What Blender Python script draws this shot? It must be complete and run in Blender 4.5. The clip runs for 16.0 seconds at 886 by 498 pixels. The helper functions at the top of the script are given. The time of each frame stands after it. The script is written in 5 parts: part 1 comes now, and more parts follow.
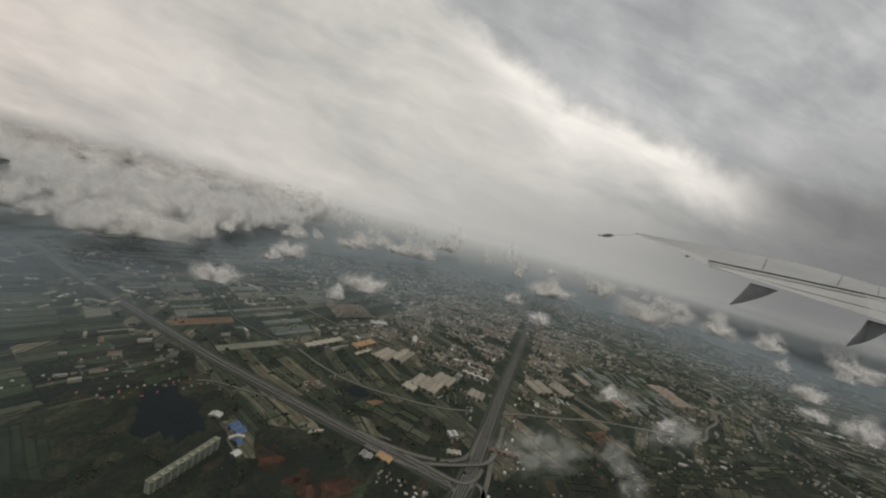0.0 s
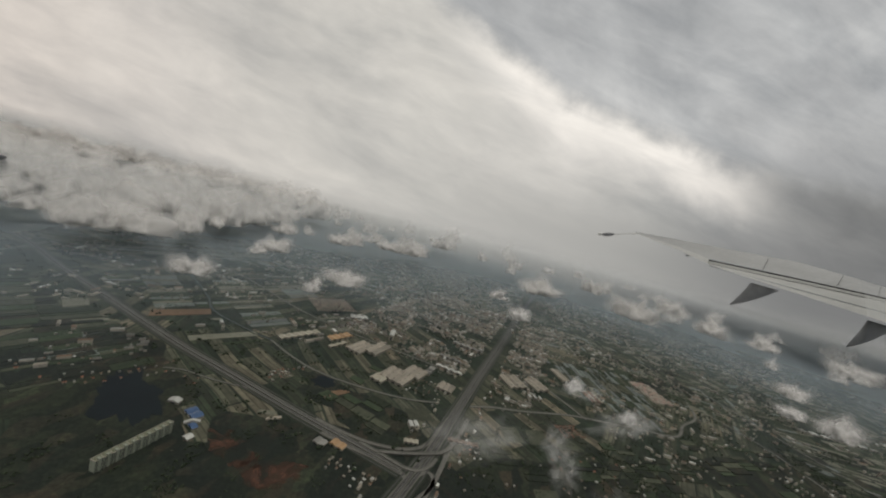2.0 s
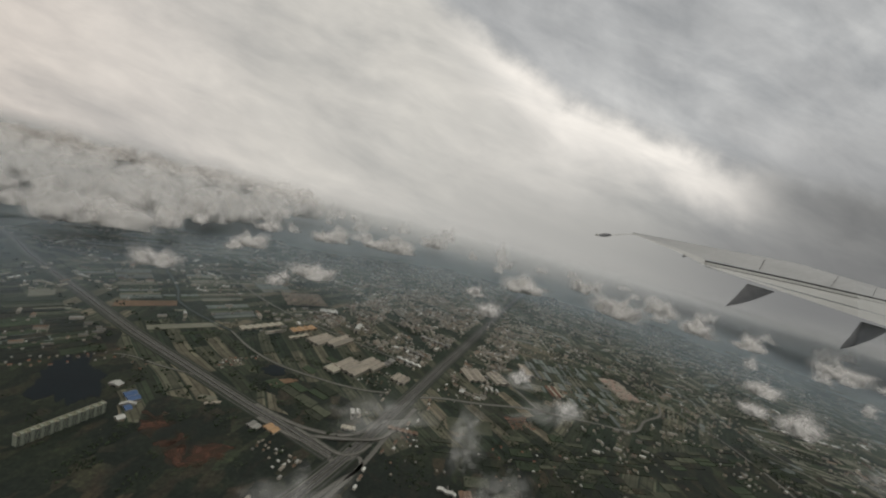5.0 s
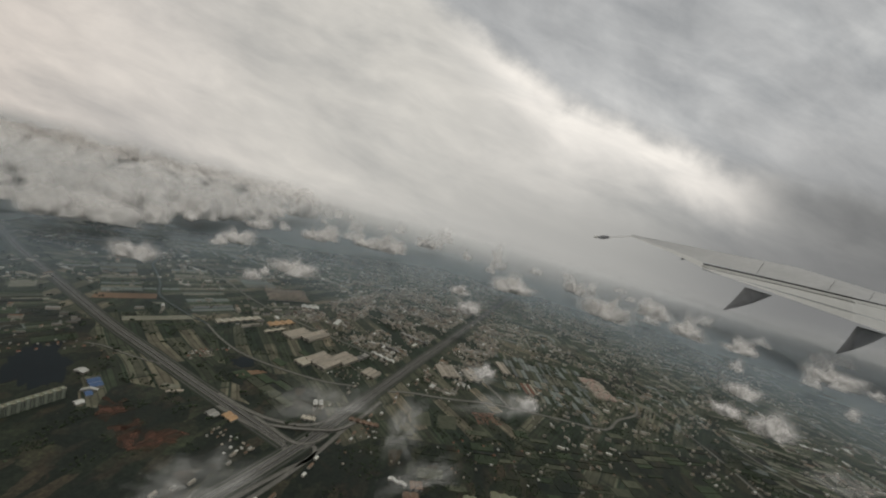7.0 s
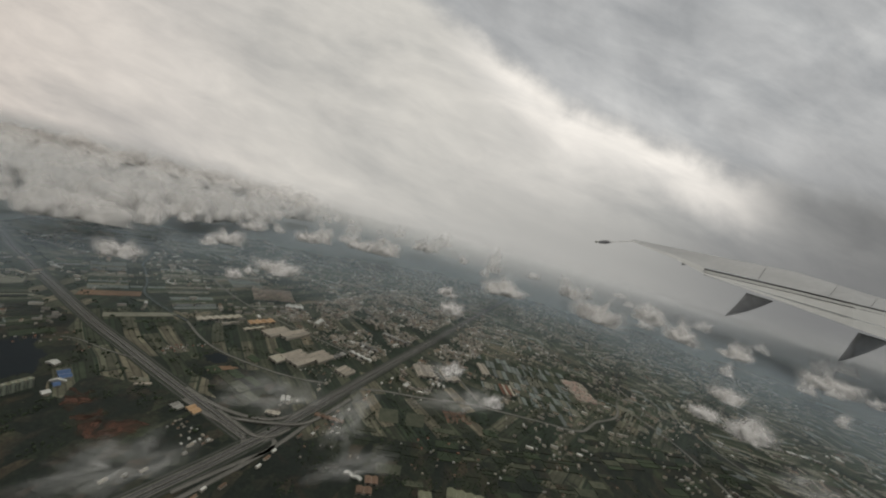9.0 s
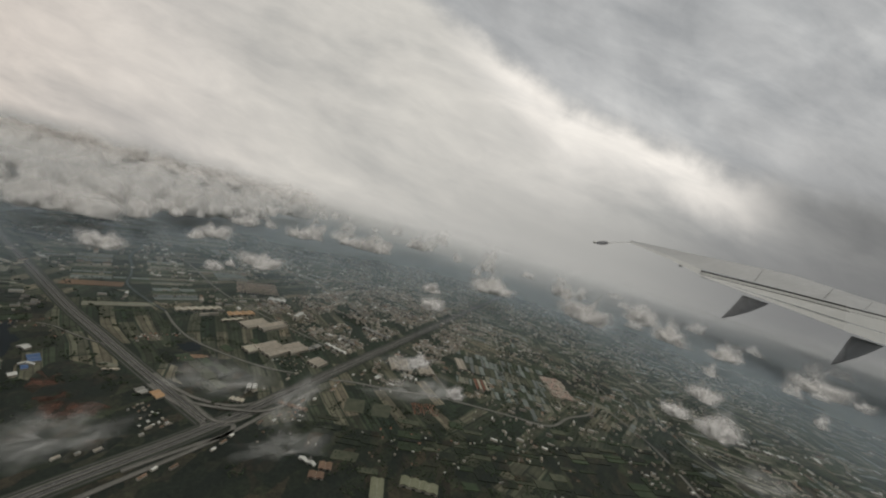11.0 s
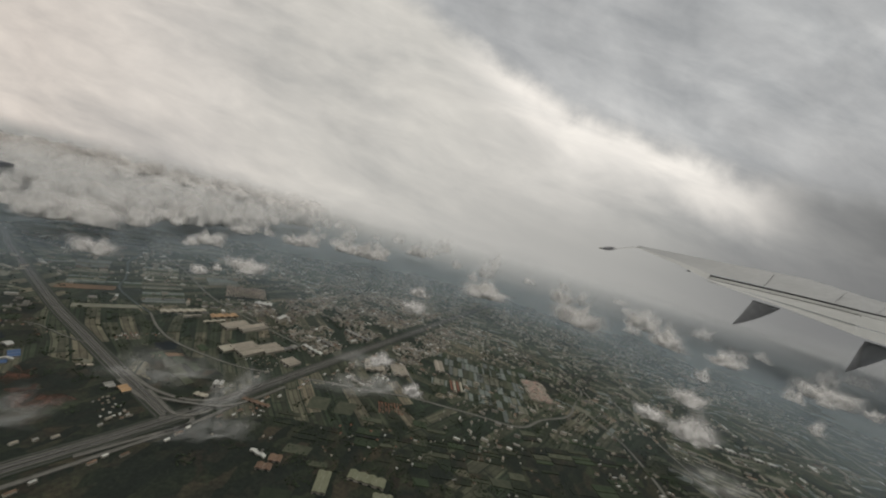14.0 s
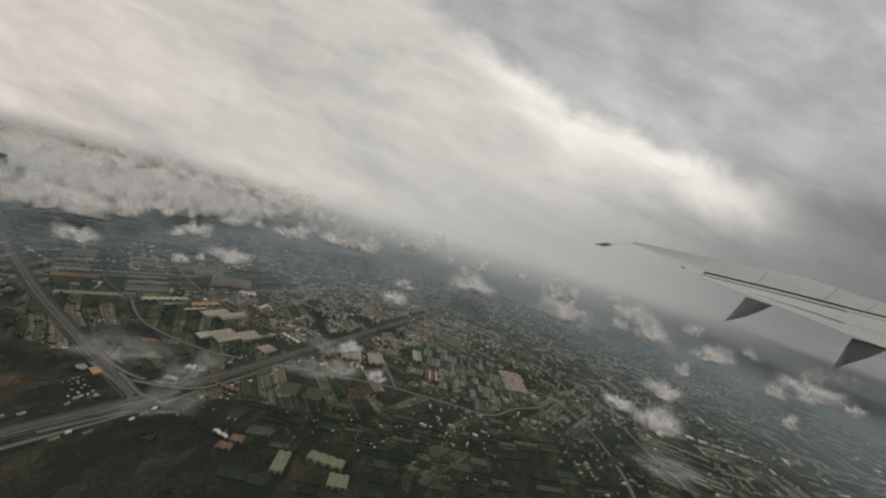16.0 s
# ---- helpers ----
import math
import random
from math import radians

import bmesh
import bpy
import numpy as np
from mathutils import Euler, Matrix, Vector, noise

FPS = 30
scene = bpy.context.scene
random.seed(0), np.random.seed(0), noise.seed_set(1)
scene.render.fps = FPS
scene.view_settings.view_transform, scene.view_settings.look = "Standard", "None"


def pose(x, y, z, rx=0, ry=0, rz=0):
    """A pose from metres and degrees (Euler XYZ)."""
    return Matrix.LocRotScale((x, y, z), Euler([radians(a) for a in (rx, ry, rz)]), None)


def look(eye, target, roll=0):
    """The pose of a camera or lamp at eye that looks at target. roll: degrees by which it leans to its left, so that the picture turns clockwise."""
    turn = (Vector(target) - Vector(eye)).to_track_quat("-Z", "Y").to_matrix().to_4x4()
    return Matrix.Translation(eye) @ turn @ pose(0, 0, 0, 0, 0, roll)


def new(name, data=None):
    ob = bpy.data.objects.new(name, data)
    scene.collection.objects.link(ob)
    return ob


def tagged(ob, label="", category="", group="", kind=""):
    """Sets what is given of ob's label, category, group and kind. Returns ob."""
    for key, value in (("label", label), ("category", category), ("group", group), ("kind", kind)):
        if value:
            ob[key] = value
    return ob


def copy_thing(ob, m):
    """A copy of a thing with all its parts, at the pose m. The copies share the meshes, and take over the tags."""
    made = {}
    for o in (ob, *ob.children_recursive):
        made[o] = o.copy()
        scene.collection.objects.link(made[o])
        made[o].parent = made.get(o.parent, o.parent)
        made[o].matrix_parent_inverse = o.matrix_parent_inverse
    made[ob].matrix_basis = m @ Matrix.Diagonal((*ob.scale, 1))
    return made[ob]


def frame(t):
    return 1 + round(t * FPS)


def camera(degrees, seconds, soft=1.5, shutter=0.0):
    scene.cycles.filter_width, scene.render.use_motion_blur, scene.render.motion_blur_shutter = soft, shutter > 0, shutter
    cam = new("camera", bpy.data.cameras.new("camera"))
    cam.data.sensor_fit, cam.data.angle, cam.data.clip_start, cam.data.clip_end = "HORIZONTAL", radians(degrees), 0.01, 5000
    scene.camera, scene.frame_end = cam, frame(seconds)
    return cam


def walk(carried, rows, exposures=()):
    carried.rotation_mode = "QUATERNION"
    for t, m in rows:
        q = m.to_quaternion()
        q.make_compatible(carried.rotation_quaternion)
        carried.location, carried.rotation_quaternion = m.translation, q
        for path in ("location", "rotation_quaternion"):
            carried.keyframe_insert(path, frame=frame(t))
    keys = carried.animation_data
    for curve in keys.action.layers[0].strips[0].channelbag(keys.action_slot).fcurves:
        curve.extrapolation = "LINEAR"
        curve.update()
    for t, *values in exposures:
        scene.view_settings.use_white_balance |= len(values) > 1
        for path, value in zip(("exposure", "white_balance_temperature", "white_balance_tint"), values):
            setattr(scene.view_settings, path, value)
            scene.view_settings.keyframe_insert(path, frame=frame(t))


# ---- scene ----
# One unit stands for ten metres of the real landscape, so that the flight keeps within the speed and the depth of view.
cam = camera(104.0, 16.0, soft=2.1)
# seconds, x, y, z, yaw, pitch, roll
ROWS = [
    (0.0, -4.39, -16.42, 72.15, -3.20, -6.53, -14.04),
    (0.5, -0.60, -16.97, 72.47, -2.96, -6.45, -13.88),
    (1.0, 3.18, -17.50, 72.79, -2.78, -6.46, -13.90),
    (1.5, 6.95, -18.03, 73.12, -2.48, -6.54, -14.15),
    (2.0, 10.71, -18.55, 73.44, -2.10, -6.85, -14.17),
    (2.5, 14.45, -19.06, 73.76, -1.81, -7.05, -14.26),
    (3.0, 18.18, -19.56, 74.09, -1.73, -6.95, -14.33),
    (3.5, 21.89, -20.05, 74.42, -1.51, -6.87, -14.17),
    (4.0, 25.60, -20.53, 74.75, -1.37, -6.66, -14.18),
    (6.5, 43.91, -22.81, 76.40, -0.11, -7.05, -14.44),
    (7.0, 47.54, -23.24, 76.73, -0.02, -6.71, -14.68),
    (7.5, 51.15, -23.67, 77.07, 0.26, -6.46, -14.52),
    (8.0, 54.75, -24.08, 77.40, 0.50, -6.13, -14.69),
    (8.5, 58.33, -24.48, 77.74, 0.84, -5.97, -14.73),
    (9.0, 61.91, -24.88, 78.08, 1.16, -6.12, -14.82),
    (9.5, 65.47, -25.26, 78.41, 1.55, -6.30, -14.99),
    (10.0, 69.01, -25.64, 78.75, 1.61, -6.31, -15.29),
    (12.5, 86.55, -27.39, 80.46, 3.43, -5.96, -14.54),
    (13.0, 90.02, -27.72, 80.81, 4.24, -5.44, -13.84),
    (13.5, 93.48, -28.03, 81.15, 4.26, -5.27, -14.00),
    (14.0, 96.92, -28.34, 81.50, 4.32, -5.39, -14.58),
    (14.5, 100.35, -28.63, 81.85, 4.49, -5.72, -14.86),
    (15.0, 103.76, -28.92, 82.19, 4.55, -6.23, -15.41),
    (15.5, 107.17, -29.20, 82.54, 4.71, -6.43, -15.33),
    (16.0, 110.56, -29.47, 82.89, 4.83, -6.22, -15.03),
]
walk(cam, [(t, pose(x, y, z, 90 + pitch, roll, yaw)) for t, x, y, z, yaw, pitch, roll in ROWS], exposures=[(0.0, 0.0), (16.0, 0.0)])
scene.cycles.transparent_max_bounces = 128

# ---- world and light: an overcast sky with a bright rift between two decks ----
world = bpy.data.worlds.new("overcast_sky")
scene.world = world
world.use_nodes = True


class Net:
    """A short way to write a node tree."""

    def __init__(self, tree):
        self.tree = tree
        tree.nodes.clear()

    def add(self, kind, **fields):
        node = self.tree.nodes.new(kind)
        inputs = fields.pop("ins", {})
        for key, value in fields.items():
            setattr(node, key, value)
        for key, value in inputs.items():
            self.plug(node.inputs[key], value)
        return node

    def plug(self, socket, value):
        if isinstance(value, bpy.types.NodeSocket):
            self.tree.links.new(value, socket)
        elif isinstance(value, bpy.types.Node):
            self.tree.links.new(value.outputs[0], socket)
        else:
            socket.default_value = value

    def math(self, op, a, b=0.0, c=0.0, clamp=False):
        return self.add("ShaderNodeMath", operation=op, use_clamp=clamp, ins={0: a, 1: b, 2: c}).outputs[0]

    def vec(self, op, a, b=(0, 0, 0)):
        node = self.add("ShaderNodeVectorMath", operation=op, ins={0: a, 1: b})
        return node.outputs[1] if op in ("DOT_PRODUCT", "LENGTH") else node.outputs[0]

    def noise(self, vector, scale, detail=4.0, rough=0.55, distort=0.0):
        return self.add("ShaderNodeTexNoise", ins={"Vector": vector, "Scale": scale, "Detail": detail, "Roughness": rough, "Distortion": distort})

    def ramp(self, value, stops, mode="LINEAR"):
        node = self.add("ShaderNodeValToRGB", ins={0: value})
        ramp = node.color_ramp
        ramp.interpolation = mode
        while len(ramp.elements) < len(stops):
            ramp.elements.new(0.5)
        for element, (place, colour) in zip(ramp.elements, stops):
            element.position = place
            element.color = (*colour, 1) if len(colour) == 3 else colour
        return node.outputs[0]

    def mix(self, factor, a, b, mode="MIX"):
        node = self.add("ShaderNodeMix", data_type="RGBA", blend_type=mode)
        for index, value in ((0, factor), (6, a), (7, b)):
            self.plug(node.inputs[index], (*value, 1) if isinstance(value, tuple) and len(value) == 3 else value)
        return node.outputs[2]


net = Net(world.node_tree)
way = net.add("ShaderNodeTexCoord").outputs["Generated"]
way = net.add("ShaderNodeVectorRotate", rotation_type="EULER_XYZ", ins={"Vector": way, "Rotation": (0.0891, -0.071, 0.0212)}).outputs[0]
streak = net.vec("MULTIPLY", way, (1.0, 1.6, 3.4))
large = net.noise(streak, 1.7, 5, 0.5, 0.4).outputs[0]
fine = net.noise(streak, 5.5, 6, 0.55, 0.5).outputs[0]
# height below (+) or above (-) the rift
below = net.vec("DOT_PRODUCT", way, (-0.077, 0.435, -0.897))
below = net.math("ADD", below, net.math("MULTIPLY", net.math("SUBTRACT", large, 0.5), 0.34))
below = net.math("ADD", below, net.math("MULTIPLY", net.math("SUBTRACT", fine, 0.5), 0.16))
tone = net.ramp(net.math("MULTIPLY_ADD", below, 0.625, 0.625), [
    (0.0, (0.15, 0.15, 0.148)), (0.2, (0.21, 0.208, 0.205)), (0.36, (0.34, 0.335, 0.33)), (0.47, (0.40, 0.395, 0.385)), (0.53, (0.37, 0.37, 0.365)), (0.597, (0.52, 0.51, 0.495)), (0.633, (0.88, 0.855, 0.805)),
    (0.69, (0.66, 0.635, 0.59)), (0.765, (0.565, 0.54, 0.495)), (0.85, (0.47, 0.457, 0.428)), (0.94, (0.38, 0.374, 0.355))], "EASE")
mottle = net.noise(net.vec("MULTIPLY", way, (1.0, 1.2, 1.8)), 9.0, 5, 0.6, 0.6).outputs[0]
tone = net.mix(1.0, tone, net.ramp(mottle, [(0.3, (0.95, 0.955, 0.96)), (0.7, (1.04, 1.045, 1.045))]), "MULTIPLY")
west = net.vec("DOT_PRODUCT", way, (-0.8, 0.6, 0.1))
tone = net.mix(net.ramp(west, [(0.6, (0, 0, 0)), (1.0, (0.7, 0.7, 0.7))]), tone, net.mix(1.0, tone, (1.04, 0.99, 0.95), "MULTIPLY"))
blobs = net.noise(net.vec("MULTIPLY", way, (1.0, 1.0, 1.5)), 4.2, 4, 0.5, 0.3).outputs[0]
# the deck is darker towards the east, thinner and warmer towards the west
east = net.vec("DOT_PRODUCT", way, (0.87, 0.25, 0.43))
tone = net.mix(net.ramp(east, [(0.45, (0, 0, 0)), (0.95, (1, 1, 1))]), tone, net.mix(net.ramp(blobs, [(0.38, (0, 0, 0)), (0.62, (1, 1, 1))], "EASE"), (0.262, 0.275, 0.284), (0.5, 0.507, 0.507)))
level = net.add("ShaderNodeSeparateXYZ", ins={0: way}).outputs[2]
murk = net.math("MULTIPLY", net.ramp(level, [(0.0, (1, 1, 1)), (0.5, (0, 0, 0))], "EASE"), net.ramp(net.vec("DOT_PRODUCT", way, (0.9, 0.43, 0.0)), [(0.5, (0, 0, 0)), (0.92, (1, 1, 1))]))
tone = net.mix(net.math("MULTIPLY", net.ramp(fine, [(0.35, (0, 0, 0)), (0.7, (1, 1, 1))]), 0.12), tone, (0.82, 0.8, 0.76))
tone = net.mix(net.math("MULTIPLY", murk, 0.95), tone, (0.162, 0.165, 0.162))
sky = net.add("ShaderNodeTexSky", sky_type="NISHITA", sun_disc=False, sun_elevation=radians(38), sun_rotation=radians(20))
blend = net.mix(0.06, tone, net.mix(1.0, sky.outputs[0], (0.07, 0.07, 0.065), "MULTIPLY"))
net.add("ShaderNodeOutputWorld", ins={0: net.add("ShaderNodeBackground", ins={0: blend, 1: 1.0})})

sun = new("sun", bpy.data.lights.new("sun", "SUN"))
sun.data.energy, sun.data.angle, sun.data.color = 1.2, radians(25), (1.0, 0.96, 0.9)
sun.matrix_world = look((10, -55, 200), (0, 0, 0))


# ---- materials ----
def material(name):
    made = bpy.data.materials.new(name)
    made.use_nodes = True
    return made, Net(made.node_tree)


def surface(name, dark, light, size, rough=0.85, metal=0.0, patch=None, bump=0.0, island=0.0, spread=0.0, blot=0.6):
    """A weathered surface: grain of the given size, larger stains, and a spread of tone from piece to piece."""
    made, n = material(name)
    place = n.add("ShaderNodeTexCoord").outputs["Object"]
    grain = n.noise(place, 1.0 / size, 5, 0.6).outputs[0]
    stain = n.noise(place, 0.17 / size, 3, 0.5, 0.6).outputs[0]
    tone = n.mix(n.ramp(grain, [(0.3, (0, 0, 0)), (0.7, (1, 1, 1))]), dark, light)
    tone = n.mix(n.math("MULTIPLY", n.ramp(stain, [(0.42, (0, 0, 0)), (0.68, (1, 1, 1))]), blot), tone, patch or dark)
    if island:
        pick = n.add("ShaderNodeNewGeometry").outputs["Random Per Island"]
        shade = n.ramp(pick, [(0, (1 - island,) * 3), (1, (1 + island,) * 3)])
        tone = n.mix(1.0, tone, shade, "MULTIPLY")
    if spread:
        pick = n.add("ShaderNodeObjectInfo").outputs["Random"]
        shade = n.ramp(pick, [(0, (1 - spread,) * 3), (1, (1 + spread,) * 3)])
        tone = n.mix(1.0, tone, shade, "MULTIPLY")
    shader = n.add("ShaderNodeBsdfPrincipled", ins={"Base Color": tone, "Roughness": rough, "Metallic": metal})
    if bump:
        n.plug(shader.inputs["Normal"], n.add("ShaderNodeBump", ins={"Height": grain, "Strength": bump, "Distance": size}).outputs[0])
    n.add("ShaderNodeOutputMaterial", ins={0: shader})
    return made


ASPHALT = surface("asphalt", (0.046, 0.045, 0.041), (0.08, 0.078, 0.07), 2.0, 0.9)
CONCRETE = surface("concrete", (0.105, 0.102, 0.088), (0.172, 0.166, 0.143), 1.2, 0.9)
VERGE = surface("verge_grass", (0.018, 0.026, 0.014), (0.035, 0.045, 0.027), 1.5, 0.95)
WHITE_LINE = surface("lane_paint", (0.2, 0.2, 0.185), (0.28, 0.28, 0.26), 0.5, 0.8)
WATER = surface("canal_water", (0.022, 0.034, 0.034), (0.036, 0.05, 0.05), 6.0, 0.6)
POND = surface("pond_water", (0.058, 0.073, 0.062), (0.1, 0.122, 0.103), 5.0, 0.4, spread=0.45)
DARK_POND = surface("deep_pond_water", (0.002, 0.006, 0.009), (0.004, 0.010, 0.013), 8.0, 0.95)
FIELD_GREEN = surface("field_green", (0.018, 0.030, 0.014), (0.041, 0.054, 0.028), 2.2, 0.95, spread=0.4)
FIELD_DULL = surface("field_fallow", (0.039, 0.046, 0.028), (0.08, 0.084, 0.054), 2.4, 0.95, spread=0.35)
FIELD_PALE = surface("field_pale", (0.122, 0.122, 0.09), (0.185, 0.182, 0.138), 2.4, 0.95, spread=0.2)
SOIL_ORANGE = surface("bare_orange_soil", (0.14, 0.085, 0.047), (0.21, 0.135, 0.08), 2.0, 0.95)
WALL_PALE = surface("pale_plaster", (0.31, 0.285, 0.235), (0.43, 0.4, 0.33), 0.6, 0.85, spread=0.25, island=0.3)
WALL_GREEN = surface("pale_green_plaster", (0.247, 0.270, 0.211), (0.335, 0.352, 0.276), 0.5, 0.85)
ROOF_TAN = surface("tan_sheet_roof", (0.22, 0.195, 0.15), (0.34, 0.30, 0.235), 1.5, 0.6, patch=(0.213, 0.200, 0.162), spread=0.2, island=0.15)
ROOF_CREAM = surface("cream_sheet_roof", (0.31, 0.285, 0.215), (0.41, 0.38, 0.295), 1.5, 0.6)
ROOF_GREY = surface("grey_sheet_roof", (0.175, 0.172, 0.152), (0.29, 0.283, 0.25), 1.0, 0.6, spread=0.45, island=0.5)
ROOF_WHITE = surface("white_sheet_roof", (0.44, 0.44, 0.4), (0.58, 0.58, 0.52), 1.0, 0.55, spread=0.15, island=0.25)
ROOF_RED = surface("red_tile_roof", (0.19, 0.073, 0.042), (0.29, 0.12, 0.07), 0.7, 0.8, spread=0.3, island=0.3)
ROOF_PINK = surface("faded_pink_tile_roof", (0.25, 0.165, 0.135), (0.36, 0.25, 0.205), 0.7, 0.8, island=0.3)
ROOF_BROWN = surface("brown_tile_roof", (0.125, 0.08, 0.05), (0.2, 0.13, 0.085), 0.7, 0.8, spread=0.3, island=0.35)
ROOF_ORANGE = surface("orange_sheet_roof", (0.300, 0.188, 0.091), (0.419, 0.271, 0.145), 1.0, 0.7, spread=0.15)
ROOF_BLUE = surface("blue_sheet_roof", (0.036, 0.075, 0.160), (0.065, 0.120, 0.226), 1.0, 0.6)
ROOF_OLIVE = surface("olive_sheet_roof", (0.13, 0.138, 0.082), (0.19, 0.195, 0.125), 1.0, 0.7)
GLASS_DARK = surface("dark_window", (0.03, 0.035, 0.04), (0.06, 0.065, 0.07), 0.3, 0.2)
LEAF = surface("tree_foliage", (0.017, 0.026, 0.013), (0.042, 0.057, 0.029), 0.6, 0.95, island=0.5)
WING_GREY = surface("wing_paint", (0.42, 0.42, 0.392), (0.485, 0.485, 0.455), 16.0, 0.4)
WING_SKIN = surface("wing_skin_paint", (0.36, 0.362, 0.35), (0.43, 0.432, 0.418), 6.0, 0.45, patch=(0.33, 0.332, 0.32))
WING_DARK = surface("wing_gap", (0.018, 0.018, 0.018), (0.03, 0.03, 0.03), 8.0, 0.9)
TIP_DARK = surface("dark_tip_paint", (0.035, 0.03, 0.045), (0.05, 0.045, 0.06), 6.0, 0.4)
FAIRING_GREY = surface("fairing_paint", (0.2, 0.2, 0.205), (0.3, 0.3, 0.305), 16.0, 0.4)


def farmland():
    """Distant country: strips of fields whose run turns from district to district, hedged, with scrub and damp patches."""
    made, n = material("farmland")
    place = n.add("ShaderNodeTexCoord").outputs["Object"]
    wobble = n.add("ShaderNodeVectorMath", operation="SCALE", ins={0: n.noise(place, 0.012, 2).outputs[1], "Scale": 12.0}).outputs[0]
    spot = n.vec("ADD", place, wobble)
    district = n.add("ShaderNodeTexVoronoi", ins={"Vector": spot, "Scale": 0.0105})
    angle = n.math("MULTIPLY", n.add("ShaderNodeSeparateColor", ins={0: district.outputs["Color"]}).outputs[0], 2.4)
    turned = n.add("ShaderNodeVectorRotate", rotation_type="Z_AXIS", ins={"Vector": spot, "Angle": angle}).outputs[0]
    bricks = n.add("ShaderNodeTexBrick", offset=0.37, squash=0.7, squash_frequency=3, ins={
        "Vector": turned, "Color1": (0, 0, 0, 1), "Color2": (1, 1, 1, 1), "Mortar": (0.12, 0.12, 0.12, 1), "Scale": 0.05, "Mortar Size": 0.018,
        "Mortar Smooth": 0.4, "Bias": 0.0, "Brick Width": 1.35, "Row Height": 0.27})
    strips = n.ramp(bricks.outputs[0], [(0, (0.012, 0.021, 0.012)), (0.3, (0.021, 0.032, 0.018)), (0.55, (0.046, 0.052, 0.031)), (0.8, (0.084, 0.086, 0.058)), (1.0, (0.15, 0.13, 0.09))])
    narrow = n.add("ShaderNodeTexBrick", offset=0.5, squash=1.0, ins={
        "Vector": turned, "Color1": (0.55, 0.55, 0.55, 1), "Color2": (1.45, 1.45, 1.45, 1), "Mortar": (0.4, 0.42, 0.4, 1), "Scale": 0.05, "Mortar Size": 0.012, "Mortar Smooth": 0.3, "Brick Width": 0.66, "Row Height": 0.085})
    strips = n.mix(0.75, strips, n.mix(1.0, strips, narrow.outputs[0], "MULTIPLY"))
    damp = n.noise(place, 0.006, 4, 0.6, 0.5).outputs[0]
    tone = n.mix(n.ramp(damp, [(0.5, (0, 0, 0)), (0.64, (0.8, 0.8, 0.8))]), strips, (0.014, 0.025, 0.016))
    grain = n.noise(place, 0.22, 6, 0.65).outputs[0]
    tone = n.mix(1.0, tone, n.ramp(grain, [(0.25, (0.55, 0.55, 0.55)), (0.75, (1.45, 1.45, 1.42))]), "MULTIPLY")
    shader = n.add("ShaderNodeBsdfPrincipled", ins={"Base Color": tone, "Roughness": 0.95})
    n.add("ShaderNodeOutputMaterial", ins={0: shader})
    return made


FARMLAND = farmland()


def rough_ground():
    """Dark scrub cut into small plots: rough grass, bare earth, thickets and darker hollows."""
    made, n = material("dark_scrub")
    place = n.add("ShaderNodeTexCoord").outputs["Object"]
    wobble = n.add("ShaderNodeVectorMath", operation="SCALE", ins={0: n.noise(place, 0.16, 3).outputs[1], "Scale": 2.6}).outputs[0]
    turned = n.add("ShaderNodeVectorRotate", rotation_type="Z_AXIS", ins={"Vector": n.vec("ADD", place, wobble), "Angle": 0.22}).outputs[0]
    plots = n.add("ShaderNodeTexVoronoi", ins={"Vector": n.vec("MULTIPLY", turned, (1.0, 0.5, 1.0)), "Scale": 0.3})
    pick = n.add("ShaderNodeSeparateColor", ins={0: plots.outputs["Color"]}).outputs[1]
    tone = n.ramp(pick, [(0.0, (0.007, 0.011, 0.007)), (0.35, (0.012, 0.018, 0.010)), (0.6, (0.019, 0.026, 0.013)), (0.8, (0.030, 0.029, 0.017)), (0.92, (0.044, 0.036, 0.022)), (1.0, (0.036, 0.046, 0.024))])
    broad = n.noise(place, 0.045, 5, 0.6, 0.8).outputs[0]
    tone = n.mix(n.ramp(broad, [(0.42, (0, 0, 0)), (0.6, (0.85, 0.85, 0.85))]), tone, (0.008, 0.013, 0.009))
    earth = n.noise(place, 0.08, 6, 0.65, 1.2).outputs[0]
    tone = n.mix(n.ramp(earth, [(0.56, (0, 0, 0)), (0.68, (0.55, 0.55, 0.55))]), tone, (0.036, 0.024, 0.015))
    tufts = n.noise(place, 0.9, 6, 0.7, 0.5).outputs[0]
    tone = n.mix(1.0, tone, n.ramp(tufts, [(0.3, (0.35, 0.38, 0.35)), (0.5, (1.0, 1.0, 1.0)), (0.72, (1.9, 1.85, 1.7))]), "MULTIPLY")
    shader = n.add("ShaderNodeBsdfPrincipled", ins={"Base Color": tone, "Roughness": 0.95})
    n.add("ShaderNodeOutputMaterial", ins={0: shader})
    return made


SCRUB = rough_ground()


